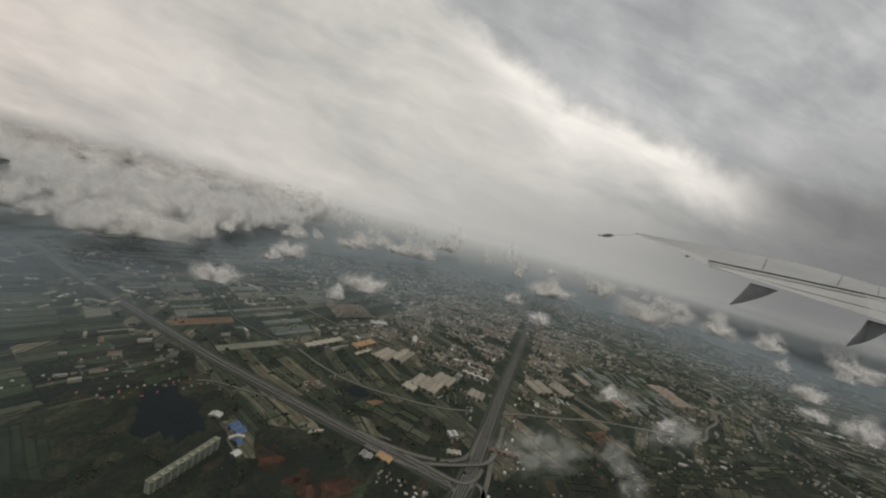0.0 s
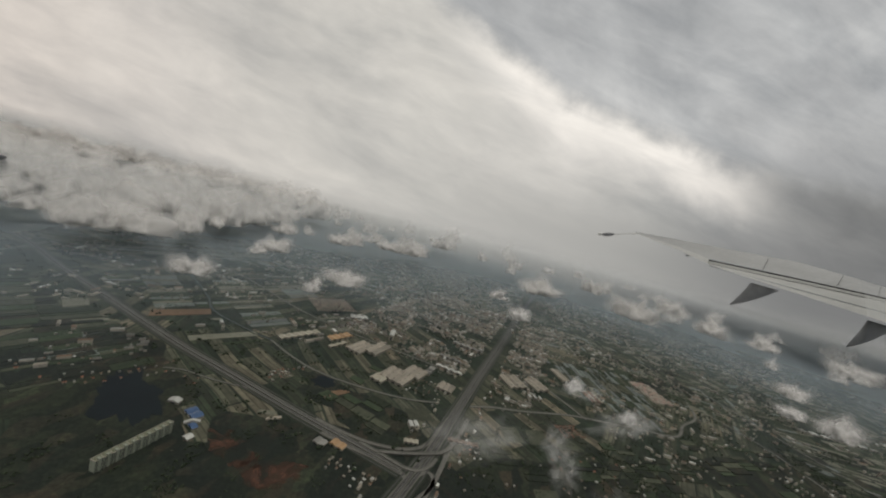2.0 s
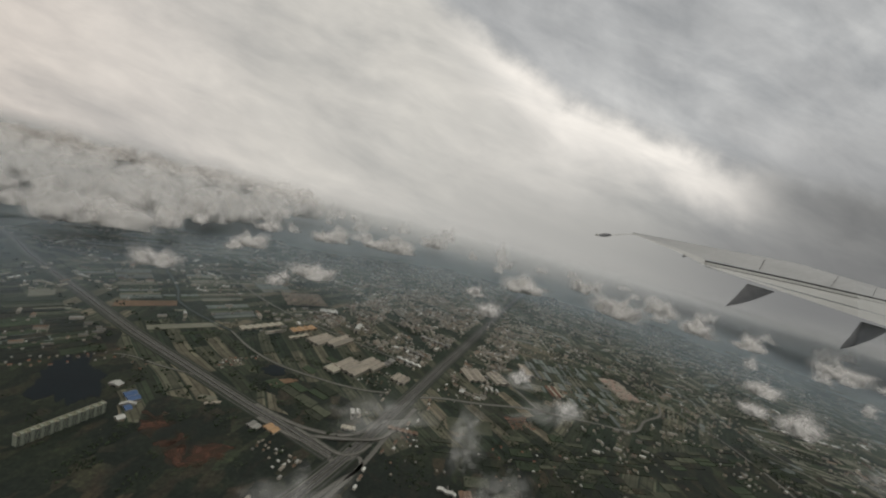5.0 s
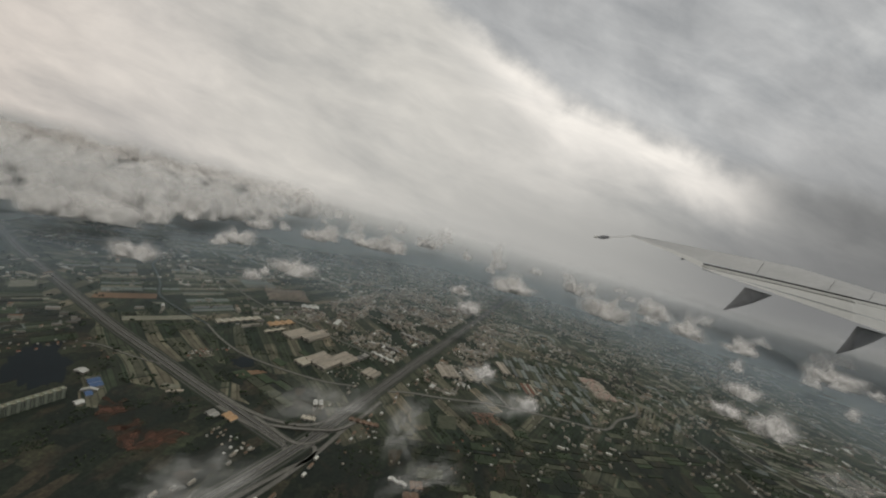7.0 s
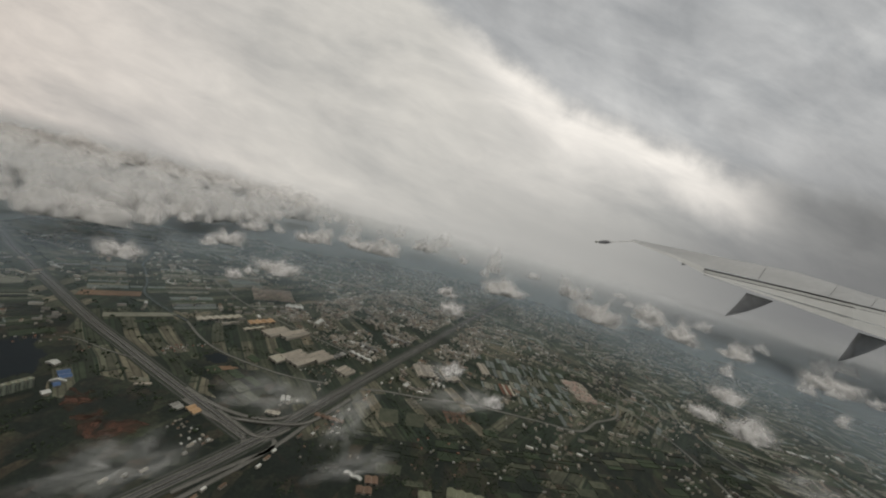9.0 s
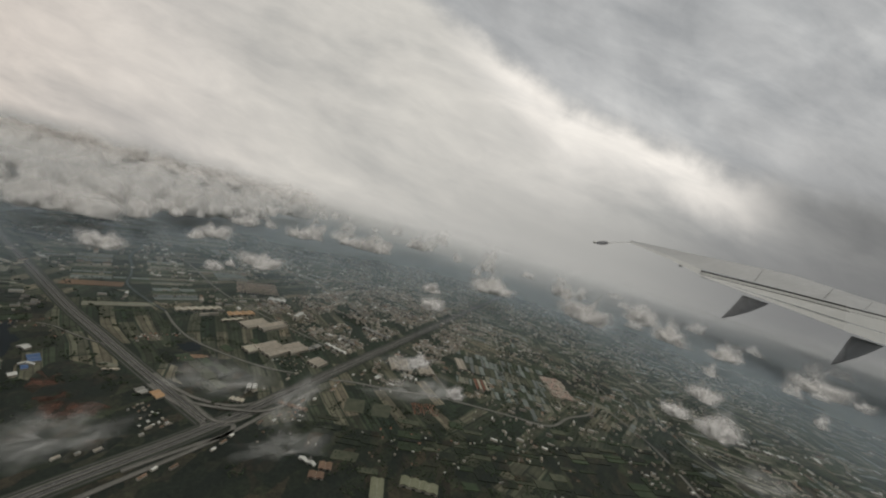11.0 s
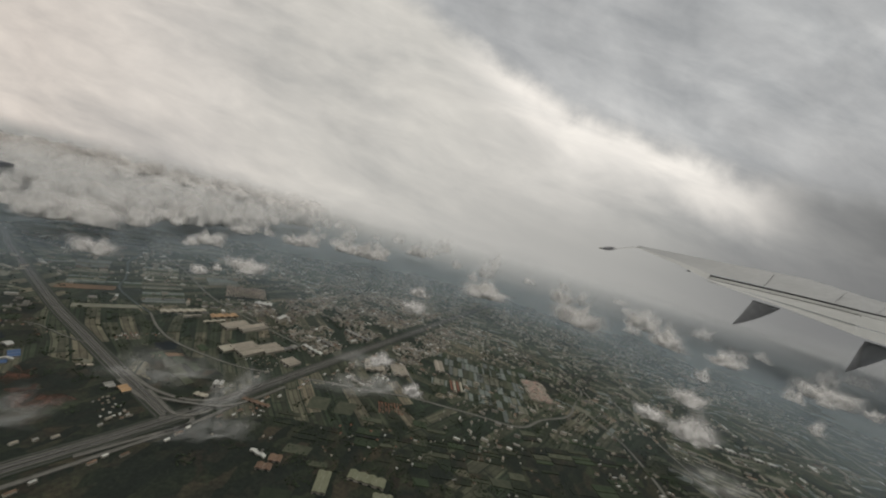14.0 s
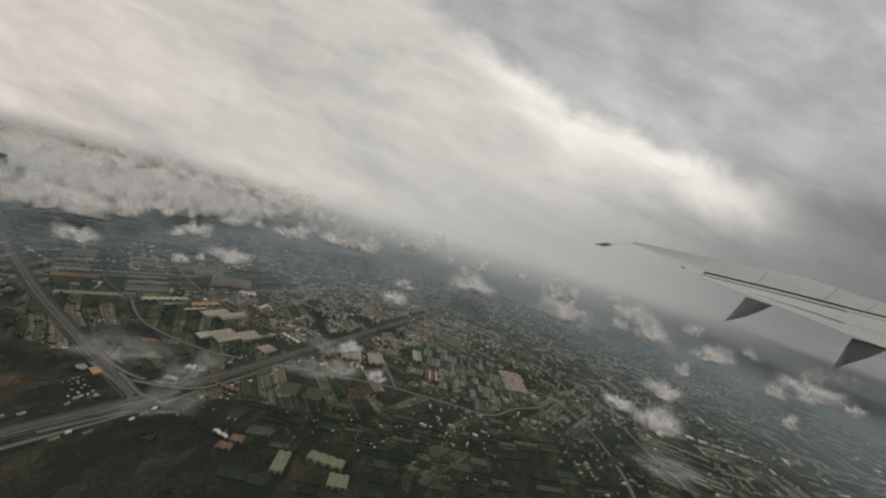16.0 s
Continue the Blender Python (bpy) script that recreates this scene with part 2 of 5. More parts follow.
def bare_red():
    """Red earth showing through rough grass in ragged spots."""
    made, n = material("bare_red_soil")
    place = n.add("ShaderNodeTexCoord").outputs["Object"]
    grain = n.noise(place, 0.8, 6, 0.65).outputs[0]
    tone = n.mix(n.ramp(grain, [(0.35, (0, 0, 0)), (0.65, (1, 1, 1))]), (0.060, 0.028, 0.017), (0.105, 0.052, 0.032))
    shader = n.add("ShaderNodeBsdfPrincipled", ins={"Base Color": tone, "Roughness": 0.95})
    gaps = n.ramp(n.noise(place, 0.2, 5, 0.6, 1.0).outputs[0], [(0.42, (0, 0, 0)), (0.62, (0.9, 0.9, 0.9))])
    n.add("ShaderNodeOutputMaterial", ins={0: n.add("ShaderNodeMixShader", ins={0: gaps, 1: n.add("ShaderNodeBsdfTransparent"), 2: shader})})
    return made


SOIL_RED = bare_red()


def vapour(name, amount, tint, soft, thin=(0.32, 0.66, 0.15)):
    """Water droplets in the air: a pale scatterer, thin where the noise is low. soft: how fine the noise is (0: none)."""
    made, n = material(name)
    place = n.add("ShaderNodeTexCoord").outputs["Object"]
    if soft:
        wisps = n.ramp(n.noise(place, soft, 5, 0.6, 0.3).outputs[0], [(thin[0], (thin[2],) * 3), (thin[1], (1, 1, 1))])
        cover = n.math("MULTIPLY", wisps, amount)
    else:
        cover = n.math("ADD", amount, 0.0)
    # droplets scatter the skylight all round, so the shading leans towards the open sky
    skyward = n.vec("NORMALIZE", n.vec("ADD", n.vec("MULTIPLY", n.add("ShaderNodeNewGeometry").outputs["Normal"], (1.0, 1.0, 1.0)), (0.0, 0.0, 0.4)))
    near_side = n.add("ShaderNodeBsdfDiffuse", ins={0: (*[1.25 * c for c in tint], 1), "Normal": skyward})
    far_side = n.add("ShaderNodeBsdfTranslucent", ins={0: (*[0.45 * c for c in tint], 1), "Normal": n.vec("MULTIPLY", skyward, (-1, -1, -1))})
    body = n.add("ShaderNodeAddShader", ins={0: near_side, 1: far_side})
    veil = n.add("ShaderNodeMixShader", ins={0: cover, 1: n.add("ShaderNodeBsdfTransparent"), 2: body})
    n.add("ShaderNodeOutputMaterial", ins={0: veil})
    return made


WHITE = (0.545, 0.535, 0.515)
CLOUD = [vapour("cloud_heart", 0.95, WHITE, 0), vapour("cloud_body", 0.5, WHITE, 1.8, (0.25, 0.6, 0.55)), vapour("cloud_fringe", 0.26, WHITE, 1.6, (0.3, 0.66, 0.4)), vapour("cloud_rim", 0.12, WHITE, 2.0, (0.32, 0.68, 0.2))]
SOFT = [vapour("soft_heart", 0.42, WHITE, 2.0, (0.34, 0.62, 0.2)), vapour("soft_body", 0.22, WHITE, 2.2, (0.36, 0.62, 0.1)), vapour("soft_fringe", 0.12, WHITE, 2.6, (0.4, 0.64, 0.0)), vapour("soft_rim", 0.06, WHITE, 3.2, (0.42, 0.66, 0.0))]
LONE = [vapour("lone_heart", 0.7, WHITE, 0), vapour("lone_body", 0.34, WHITE, 1.8, (0.28, 0.62, 0.4)), vapour("lone_fringe", 0.18, WHITE, 2.0, (0.32, 0.66, 0.2)), vapour("lone_rim", 0.09, WHITE, 2.4, (0.36, 0.68, 0.1))]
DIM = (0.42, 0.42, 0.4)
WISP = [vapour("wisp_heart", 0.07, DIM, 2.0, (0.38, 0.62, 0.0)), vapour("wisp_body", 0.06, DIM, 2.4, (0.4, 0.62, 0.0)), vapour("wisp_fringe", 0.05, DIM, 2.8, (0.42, 0.64, 0.0)), vapour("wisp_rim", 0.035, DIM, 3.4, (0.42, 0.66, 0.0))]


# ---- helpers for shapes ----
def finish(bm, name, mats, parent=None, smooth=False):
    mesh = bpy.data.meshes.new(name)
    bm.to_mesh(mesh)
    bm.free()
    for m in mats if isinstance(mats, (list, tuple)) else [mats]:
        mesh.materials.append(m)
    if smooth:
        mesh.polygons.foreach_set("use_smooth", [True] * len(mesh.polygons))
    ob = new(name, mesh)
    if parent:
        ob.parent = parent
    return ob


def part(name, bm, mat, parent, label="", smooth=False):
    ob = finish(bm, name, mat, parent, smooth)
    return tagged(ob, label) if label else ob


def block(bm, x0, x1, y0, y1, z0, z1, index=0):
    v = [bm.verts.new(p) for p in ((x0, y0, z0), (x1, y0, z0), (x1, y1, z0), (x0, y1, z0), (x0, y0, z1), (x1, y0, z1), (x1, y1, z1), (x0, y1, z1))]
    for f in ((0, 3, 2, 1), (4, 5, 6, 7), (0, 1, 5, 4), (1, 2, 6, 5), (2, 3, 7, 6), (3, 0, 4, 7)):
        bm.faces.new([v[i] for i in f]).material_index = index
    return bm


def smooth_line(points, step=3.0):
    """A Catmull-Rom curve through the points, sampled about every step metres."""
    pts = [Vector((*p, 0)) if len(p) == 2 else Vector(p) for p in points]
    pts = [2 * pts[0] - pts[1], *pts, 2 * pts[-1] - pts[-2]]
    line = []
    for a, b, c, d in zip(pts, pts[1:], pts[2:], pts[3:]):
        count = max(2, int((c - b).length / step))
        for k in range(count):
            s = k / count
            line.append(0.5 * (2 * b + (c - a) * s + (2 * a - 5 * b + 4 * c - d) * s * s + (3 * b - a - 3 * c + d) * s ** 3))
    return line + [pts[-2]]


def ribbon(line, left, right, low, high, bm=None, index=0):
    """A slab that follows a line between two offsets (left is positive), from low to high above the line."""
    bm = bm or bmesh.new()
    rings = []
    for i, p in enumerate(line):
        run = (line[min(i + 1, len(line) - 1)] - line[max(i - 1, 0)]).to_2d().normalized()
        side = Vector((-run.y, run.x, 0))
        rings.append([bm.verts.new(p + side * o + Vector((0, 0, h))) for o, h in ((right, low), (left, low), (left, high), (right, high))])
    for a, b in zip(rings, rings[1:]):
        for i in range(4):
            bm.faces.new((a[i], a[(i + 1) % 4], b[(i + 1) % 4], b[i])).material_index = index
    bm.faces.new(rings[0][::-1]), bm.faces.new(rings[-1])
    return bm


# ---- the ground ----
bm = bmesh.new()
rim = [0, 60, 140, 260, 420, 700, 1200, 2200, 4700]
rings = [[bm.verts.new((60 + r * math.sin(a * math.tau / 48), 140 + r * math.cos(a * math.tau / 48), 0)) for a in range(48)] for r in rim[1:]]
middle = bm.verts.new((60, 140, 0))
for a in range(48):
    bm.faces.new((middle, rings[0][(a + 1) % 48], rings[0][a]))
    for inner, outer in zip(rings, rings[1:]):
        bm.faces.new((inner[a], inner[(a + 1) % 48], outer[(a + 1) % 48], outer[a]))
bmesh.ops.recalc_face_normals(bm, faces=bm.faces)
ground = tagged(finish(bm, "ground", FARMLAND), "flat hazy farmland plain of narrow dull green fields", "ground", kind="structure")
if ground.data.polygons[0].normal.z < 0:
    ground.data.flip_normals()

# ---- the two motorways ----
M1 = smooth_line([(-471.4, 295.4), (-313.4, 232.6), (-205.2, 181.8), (-165.5, 159.2), (-113.8, 132.4), (-69.7, 109.6), (-40.1, 96.1), (-15.0, 84.6), (3.1, 76.8), (14.3, 71.9), (20.4, 69.3)])
M2 = smooth_line([(-17.2, -17.7), (3.8, 30.4), (19.2, 59.0), (29.0, 79.2), (37.4, 99.5), (53.4, 138.1), (72.5, 182.3), (93.3, 232.1), (118.3, 291.1), (152.0, 369.0), (180.6, 432.9)])


def motorway(name, line, label, carriage, lift=0.0):
    road = tagged(new(name), label, "motorway", kind="structure")
    part("verge", ribbon(line, carriage + 1.9, -carriage - 1.9, -0.05, 0.03 + lift), VERGE, road)
    for s in (-1, 1):
        part("carriageway", ribbon(line, max(s * 0.35, s * carriage), min(s * 0.35, s * carriage), 0.0, 0.16 + lift), ASPHALT, road)
        part("hard_shoulder", ribbon(line, max(s * carriage, s * (carriage + 0.35)), min(s * carriage, s * (carriage + 0.35)), 0.0, 0.2 + lift), CONCRETE, road)
        part("frontage_road", ribbon(line, max(s * (carriage + 0.95), s * (carriage + 1.45)), min(s * (carriage + 0.95), s * (carriage + 1.45)), 0.0, 0.1 + lift), ASPHALT, road)
        part("lane_marking", ribbon(line, s * carriage * 0.5 + 0.04, s * carriage * 0.5 - 0.04, 0.1, 0.168 + lift), WHITE_LINE, road)
    part("median_barrier", ribbon(line, 0.16, -0.16, 0.0, 0.34 + lift), CONCRETE, road)
    return road


motorway("road_1", M1, "grey dual-carriageway motorway with frontage roads across the plain", 1.05)
motorway("road_2", M2, "wide grey expressway running straight through the town", 1.3, 0.08)

# ---- haze: translucent sheets over the plain, haze painted in by distance ----
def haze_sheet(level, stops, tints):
    """stops: painted haze cover against distance in thousands; tints: its colour against distance. The cover is painted
    thinner to the east.
    """
    bm = bmesh.new()
    rings = []
    for k in range(44):
        r = 90 * 1.094 ** k
        rings.append([bm.verts.new((55 + r * math.sin(a * math.tau / 96), -10 + r * math.cos(a * math.tau / 96), level)) for a in range(96)])
    for low, high in zip(rings, rings[1:]):
        for a in range(96):
            b = (a + 1) % 96
            bm.faces.new((low[a], high[a], high[b], low[b]))
    made, n = material("painted_haze")
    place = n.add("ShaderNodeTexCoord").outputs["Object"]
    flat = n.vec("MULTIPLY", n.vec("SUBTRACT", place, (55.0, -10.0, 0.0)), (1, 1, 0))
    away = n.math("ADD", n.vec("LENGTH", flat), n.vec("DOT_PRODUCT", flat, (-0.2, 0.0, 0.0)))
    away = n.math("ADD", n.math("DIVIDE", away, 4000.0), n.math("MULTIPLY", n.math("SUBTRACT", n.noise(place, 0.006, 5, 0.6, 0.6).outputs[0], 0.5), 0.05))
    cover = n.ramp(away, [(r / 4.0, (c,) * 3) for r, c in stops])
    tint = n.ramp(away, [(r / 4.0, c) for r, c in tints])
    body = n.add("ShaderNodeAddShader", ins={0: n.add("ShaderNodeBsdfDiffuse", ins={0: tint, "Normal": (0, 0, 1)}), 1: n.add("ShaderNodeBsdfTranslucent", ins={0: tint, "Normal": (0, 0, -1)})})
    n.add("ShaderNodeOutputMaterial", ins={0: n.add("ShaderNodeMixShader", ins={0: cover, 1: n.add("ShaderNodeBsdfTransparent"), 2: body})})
    return tagged(finish(bm, "haze_sheet", made, smooth=True), "translucent sheet painted with blue-grey haze over the distant plain", "haze", "haze sheets", "stuff")


NEAR_HAZE, FAR_HAZE = (0.35, 0.41, 0.455), (0.45, 0.455, 0.45)
haze_sheet(4.0, [(0.17, 0.0), (0.27, 0.14), (0.4, 0.3), (0.7, 0.42), (1.2, 0.7)], [(0.3, NEAR_HAZE), (0.9, FAR_HAZE)])
haze_sheet(9.0, [(0.2, 0.0), (0.4, 0.22), (0.6, 0.3), (0.9, 0.45), (1.2, 0.7)], [(0.3, NEAR_HAZE), (0.9, FAR_HAZE)])
haze_sheet(36.0, [(0.28, 0.0), (0.42, 0.12), (0.56, 0.14), (0.68, 0.0)], [(0.4, (0.45, 0.48, 0.49)), (0.9, FAR_HAZE)])


# ---- the overcast: a grey deck to the east, a bright rift along its edge, thin streaked cloud to the west ----
def overcast():
    """A glowing shell painted with high cloud round the northern half of the sky, thinning out at its borders; its
    skirt is painted haze.
    """
    bm = bmesh.new()
    grid = []
    for k in range(81):
        row = []
        for i in range(61):
            a, b = -2.1 + 4.2 * i / 60, -0.8 + 2.4 * k / 80
            # below the horizon the skirt bends inward as a glowing haze curtain
            drop = max(0.0, 0.107 - 0.262 * a - b - 0.02)
            row.append(bm.verts.new(Vector((a, b, -1)).normalized() * max(480, 930 - 3450 * drop)))
        grid.append(row)
    for low, high in zip(grid, grid[1:]):
        for i in range(60):
            if 0.107 - 0.262 * (-2.1 + 4.2 * i / 60) - high[i].co.y / -high[i].co.z < 0.22:
                bm.faces.new((low[i], low[i + 1], high[i + 1], high[i]))
    bmesh.ops.delete(bm, geom=[v for v in bm.verts if not v.link_faces], context="VERTS")
    made, n = material("overcast_and_haze")
    split = n.add("ShaderNodeSeparateXYZ", ins={0: n.add("ShaderNodeTexCoord").outputs["Object"]}).outputs
    east = n.math("DIVIDE", split[0], n.math("MULTIPLY", split[2], -1.0))
    up = n.math("DIVIDE", split[1], n.math("MULTIPLY", split[2], -1.0))
    spot = n.add("ShaderNodeCombineXYZ", ins={0: east, 1: up}).outputs[0]

    def ease(value, a, b, c=0.0, d=1.0):
        return n.add("ShaderNodeMapRange", interpolation_type="SMOOTHSTEP", ins={0: value, 1: a, 2: b, 3: c, 4: d}).outputs[0]

    # streaks run down towards the east
    laid = n.add("ShaderNodeVectorRotate", rotation_type="Z_AXIS", ins={"Vector": spot, "Angle": 0.42}).outputs[0]
    long = n.vec("MULTIPLY", laid, (1.0, 3.2, 1.0))
    broad = n.noise(long, 1.5, 5, 0.55, 0.6).outputs[0]
    streak = n.noise(n.vec("ADD", long, (7.3, 2.2, 0.0)), 4.2, 6, 0.6, 0.5).outputs[0]
    heap = n.noise(n.vec("ADD", spot, (3.1, 1.7, 0.0)), 2.6, 6, 0.55, 0.5).outputs[0]
    fine = n.noise(spot, 9.0, 5, 0.6, 0.3).outputs[0]
    # the lower border of the grey deck, as a height for each bearing
    shift = n.math("MULTIPLY_ADD", east, 0.4, 0.4)
    border = n.ramp(shift, [(0.25, (1.0,) * 3), (0.4, (0.70,) * 3), (0.455, (0.605,) * 3), (0.54, (0.415,) * 3), (0.606, (0.34,) * 3), (0.672, (0.285,) * 3), (0.76, (0.215,) * 3), (1.0, (0.08,) * 3)])
    wave = n.math("ADD", n.math("MULTIPLY", n.math("SUBTRACT", heap, 0.5), 0.16), n.math("MULTIPLY", n.math("SUBTRACT", fine, 0.5), 0.09))
    under = n.math("ADD", n.math("SUBTRACT", border, up), wave)
    below = n.math("MULTIPLY_ADD", east, 0.4, 0.52)
    thin = n.ramp(below, [(0.0, (0.62, 0.565, 0.515)), (0.2, (0.60, 0.565, 0.525)), (0.33, (0.565, 0.543, 0.505)), (0.5, (0.59, 0.57, 0.53)), (0.65, (0.60, 0.58, 0.545)), (0.76, (0.47, 0.462, 0.44)), (0.84, (0.33, 0.33, 0.325)), (1.0, (0.2, 0.202, 0.2))])
    deck = n.ramp(heap, [(0.3, (0.37, 0.376, 0.38)), (0.5, (0.45, 0.455, 0.456)), (0.7, (0.55, 0.553, 0.548))])
    deck = n.mix(n.math("MULTIPLY", ease(east, 0.75, 1.2), ease(up, 0.5, 0.0)), deck, (0.29, 0.294, 0.296))
    tone = n.mix(ease(under, -0.05, 0.06), deck, thin)
    glow = n.math("MULTIPLY", n.math("MULTIPLY", ease(under, -0.03, 0.06), ease(under, 0.24, 0.05)), n.math("MULTIPLY", ease(east, -0.1, 0.3), ease(east, 1.05, 0.7)))
    tone = n.mix(n.math("MULTIPLY", glow, 0.9), tone, (0.93, 0.88, 0.815))
    tone = n.mix(1.0, tone, n.ramp(broad, [(0.32, (0.82, 0.832, 0.845)), (0.48, (0.99, 0.99, 0.99)), (0.66, (1.12, 1.11, 1.1))]), "MULTIPLY")
    tone = n.mix(1.0, tone, n.ramp(streak, [(0.32, (0.91, 0.917, 0.925)), (0.68, (1.08, 1.08, 1.075))]), "MULTIPLY")
    tone = n.mix(1.0, tone, n.ramp(fine, [(0.3, (0.97, 0.97, 0.97)), (0.7, (1.03, 1.03, 1.03))]), "MULTIPLY")
    # haze painted into the low tones, darker towards the east
    above = n.math("SUBTRACT", up, n.math("MULTIPLY_ADD", east, -0.262, 0.107))
    low = n.math("MULTIPLY", ease(above, 0.2, 0.0), ease(east, -0.45, 0.45))
    tone = n.mix(n.math("MULTIPLY", low, 0.9), tone, n.mix(ease(east, 0.3, 1.1), (0.40, 0.395, 0.375), (0.2, 0.202, 0.2)))
    cover = n.math("MULTIPLY", n.add("ShaderNodeMapRange", interpolation_type="SMOOTHSTEP", ins={0: above, 1: ease(east, -0.9, 0.2, -0.085, -0.17), 2: ease(east, -0.9, 0.2, -0.018, -0.03), 3: 0.0, 4: 1.0}).outputs[0], n.math("MULTIPLY", ease(n.math("ABSOLUTE", east), 2.05, 1.6), ease(up, 1.55, 1.15)))
    glowing = n.add("ShaderNodeEmission", ins={0: tone, 1: 1.0})
    n.add("ShaderNodeOutputMaterial", ins={0: n.add("ShaderNodeMixShader", ins={0: cover, 1: n.add("ShaderNodeBsdfTransparent"), 2: glowing})})
    ob = tagged(finish(bm, "backdrop", made, smooth=True), "overcast sky with a grey cloud deck, a bright rift and a painted haze skirt", "sky", kind="structure")
    ob.matrix_world = pose(54.75, -24.08, 77.40, 83.87, -14.69, 0.5)
    return ob


overcast()

# ---- clouds ----
def ball(level):
    bm = bmesh.new()
    bmesh.ops.create_icosphere(bm, subdivisions=level, radius=1.0)
    found = np.array([v.co[:] for v in bm.verts]), np.array([[v.index for v in f.verts] for f in bm.faces])
    bm.free()
    return found


def cloud_shape(seed, level, mats, rough=1.0, spread=0.62, flat=0.3):
    """One heap of vapour: billows of many sizes swelling out of one body with a flattish base, as four skins from a dense heart to a thin ragged rim."""
    rnd = random.Random(seed)
    base, tris = ball(level)
    reach = np.full(len(base), 0.22)
    for i in range(26):
        size = rnd.uniform(0.16, 0.46) if i > 5 else rnd.uniform(0.36, 0.55)
        a, r = rnd.uniform(0, math.tau), spread * math.sqrt(rnd.random())
        centre = np.array((math.cos(a) * r, math.sin(a) * r * 0.8, rnd.uniform(0.0, 0.5) * (1.15 - r)))
        along = base @ centre
        under = size * size - (centre @ centre - along * along)
        reach = np.maximum(reach, np.where(under > 0, along + np.sqrt(np.maximum(under, 0)), 0))
    lumps = np.array([noise.turbulence(Vector(d * r) * 1.7 + Vector((seed * 9.1, 0, 0)), 4, False, noise_basis="BLENDER", amplitude_scale=0.55) for d, r in zip(base, reach)])
    frays = np.array([noise.noise(Vector(d * r) * 5.3 + Vector((0, seed * 5.7, 0))) for d, r in zip(base, reach)])
    verts, faces, slots = [], [], []
    for k, (grow, fray) in enumerate(((0.76, 0.05), (0.93, 0.14), (1.1, 0.26), (1.27, 0.4))):
        body = base * (reach * grow * (0.8 + 0.42 * rough * lumps) + fray * 0.45 * rough * np.maximum(frays, -0.2))[:, None]
        body[:, 2] = np.where(body[:, 2] < 0, body[:, 2] * flat, body[:, 2])
        if verts:
            faces.append(np.array([[(k - 1) * len(base), (k - 1) * len(base) + 1, k * len(base)]]))
            slots.append([k])
        verts.append(body)
        faces.append(tris + k * len(base))
        slots.append([k] * len(tris))
    mesh = bpy.data.meshes.new("cloud")
    mesh.from_pydata(np.concatenate(verts).tolist(), [], np.concatenate(faces).tolist())
    for m in mats:
        mesh.materials.append(m)
    mesh.polygons.foreach_set("material_index", sum(slots, []))
    mesh.polygons.foreach_set("use_smooth", [True] * len(mesh.polygons))
    return mesh


def cloud(shape, x, y, z, length, width, height, turn, label):
    ob = tagged(new("cloud", shape), label, "cloud", "low clouds")
    ob.matrix_world = pose(x, y, z, 0, 0, turn) @ Matrix.Diagonal((length / 2, width / 2, height, 1))
    return ob


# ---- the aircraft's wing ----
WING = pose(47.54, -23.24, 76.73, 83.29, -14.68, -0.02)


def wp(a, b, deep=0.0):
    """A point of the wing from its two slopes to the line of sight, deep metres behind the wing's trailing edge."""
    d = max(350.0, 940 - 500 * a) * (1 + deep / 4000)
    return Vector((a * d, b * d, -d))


def wing_strip(edge_a, edge_b, deep_a, deep_b, thick, count=24):
    """A skin panel between two edges (lists of slope pairs of equal length), with thickness below."""
    bm = bmesh.new()
    rows = []
    for (a0, b0), (a1, b1) in zip(edge_a, edge_b):
        p, q = wp(a0, b0, deep_a), wp(a1, b1, deep_b)
        m = (p + q) / 2 + Vector((0, 1.3, 0))
        rows.append([bm.verts.new(v) for v in (p, m, q, q - Vector((0, thick * 0.13, -2.6)), p - Vector((0, thick * 0.13, -0.5)))])
    for r, s in zip(rows, rows[1:]):
        for i in range(5):
            bm.faces.new((r[i], r[(i + 1) % 5], s[(i + 1) % 5], s[i]))
    bm.faces.new(rows[0]), bm.faces.new(rows[-1][::-1])
    bmesh.ops.recalc_face_normals(bm, faces=bm.faces)
    return bm


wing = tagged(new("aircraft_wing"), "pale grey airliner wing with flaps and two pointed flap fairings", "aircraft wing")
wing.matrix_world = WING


def edge(*ends, count=14):
    """Points spaced evenly along straight runs between the given ends, in hundredths of slope."""
    pts = []
    for (a0, b0), (a1, b1) in zip(ends, ends[1:]):
        pts += [((a0 + (a1 - a0) * k / count) / 100, (b0 + (b1 - b0) * k / count) / 100) for k in range(count)]
    return pts + [(ends[-1][0] / 100, ends[-1][1] / 100)]


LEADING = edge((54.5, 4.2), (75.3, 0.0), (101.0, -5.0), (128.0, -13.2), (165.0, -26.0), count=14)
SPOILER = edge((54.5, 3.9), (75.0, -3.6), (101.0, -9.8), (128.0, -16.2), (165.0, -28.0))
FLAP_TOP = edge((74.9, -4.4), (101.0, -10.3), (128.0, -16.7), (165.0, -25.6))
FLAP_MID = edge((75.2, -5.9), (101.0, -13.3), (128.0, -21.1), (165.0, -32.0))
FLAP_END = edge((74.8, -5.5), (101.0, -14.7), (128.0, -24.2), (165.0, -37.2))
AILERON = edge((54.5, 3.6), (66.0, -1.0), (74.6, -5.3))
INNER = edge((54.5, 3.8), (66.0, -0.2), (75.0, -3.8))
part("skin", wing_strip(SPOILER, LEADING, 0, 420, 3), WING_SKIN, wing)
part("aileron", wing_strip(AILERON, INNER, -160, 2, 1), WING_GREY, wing)
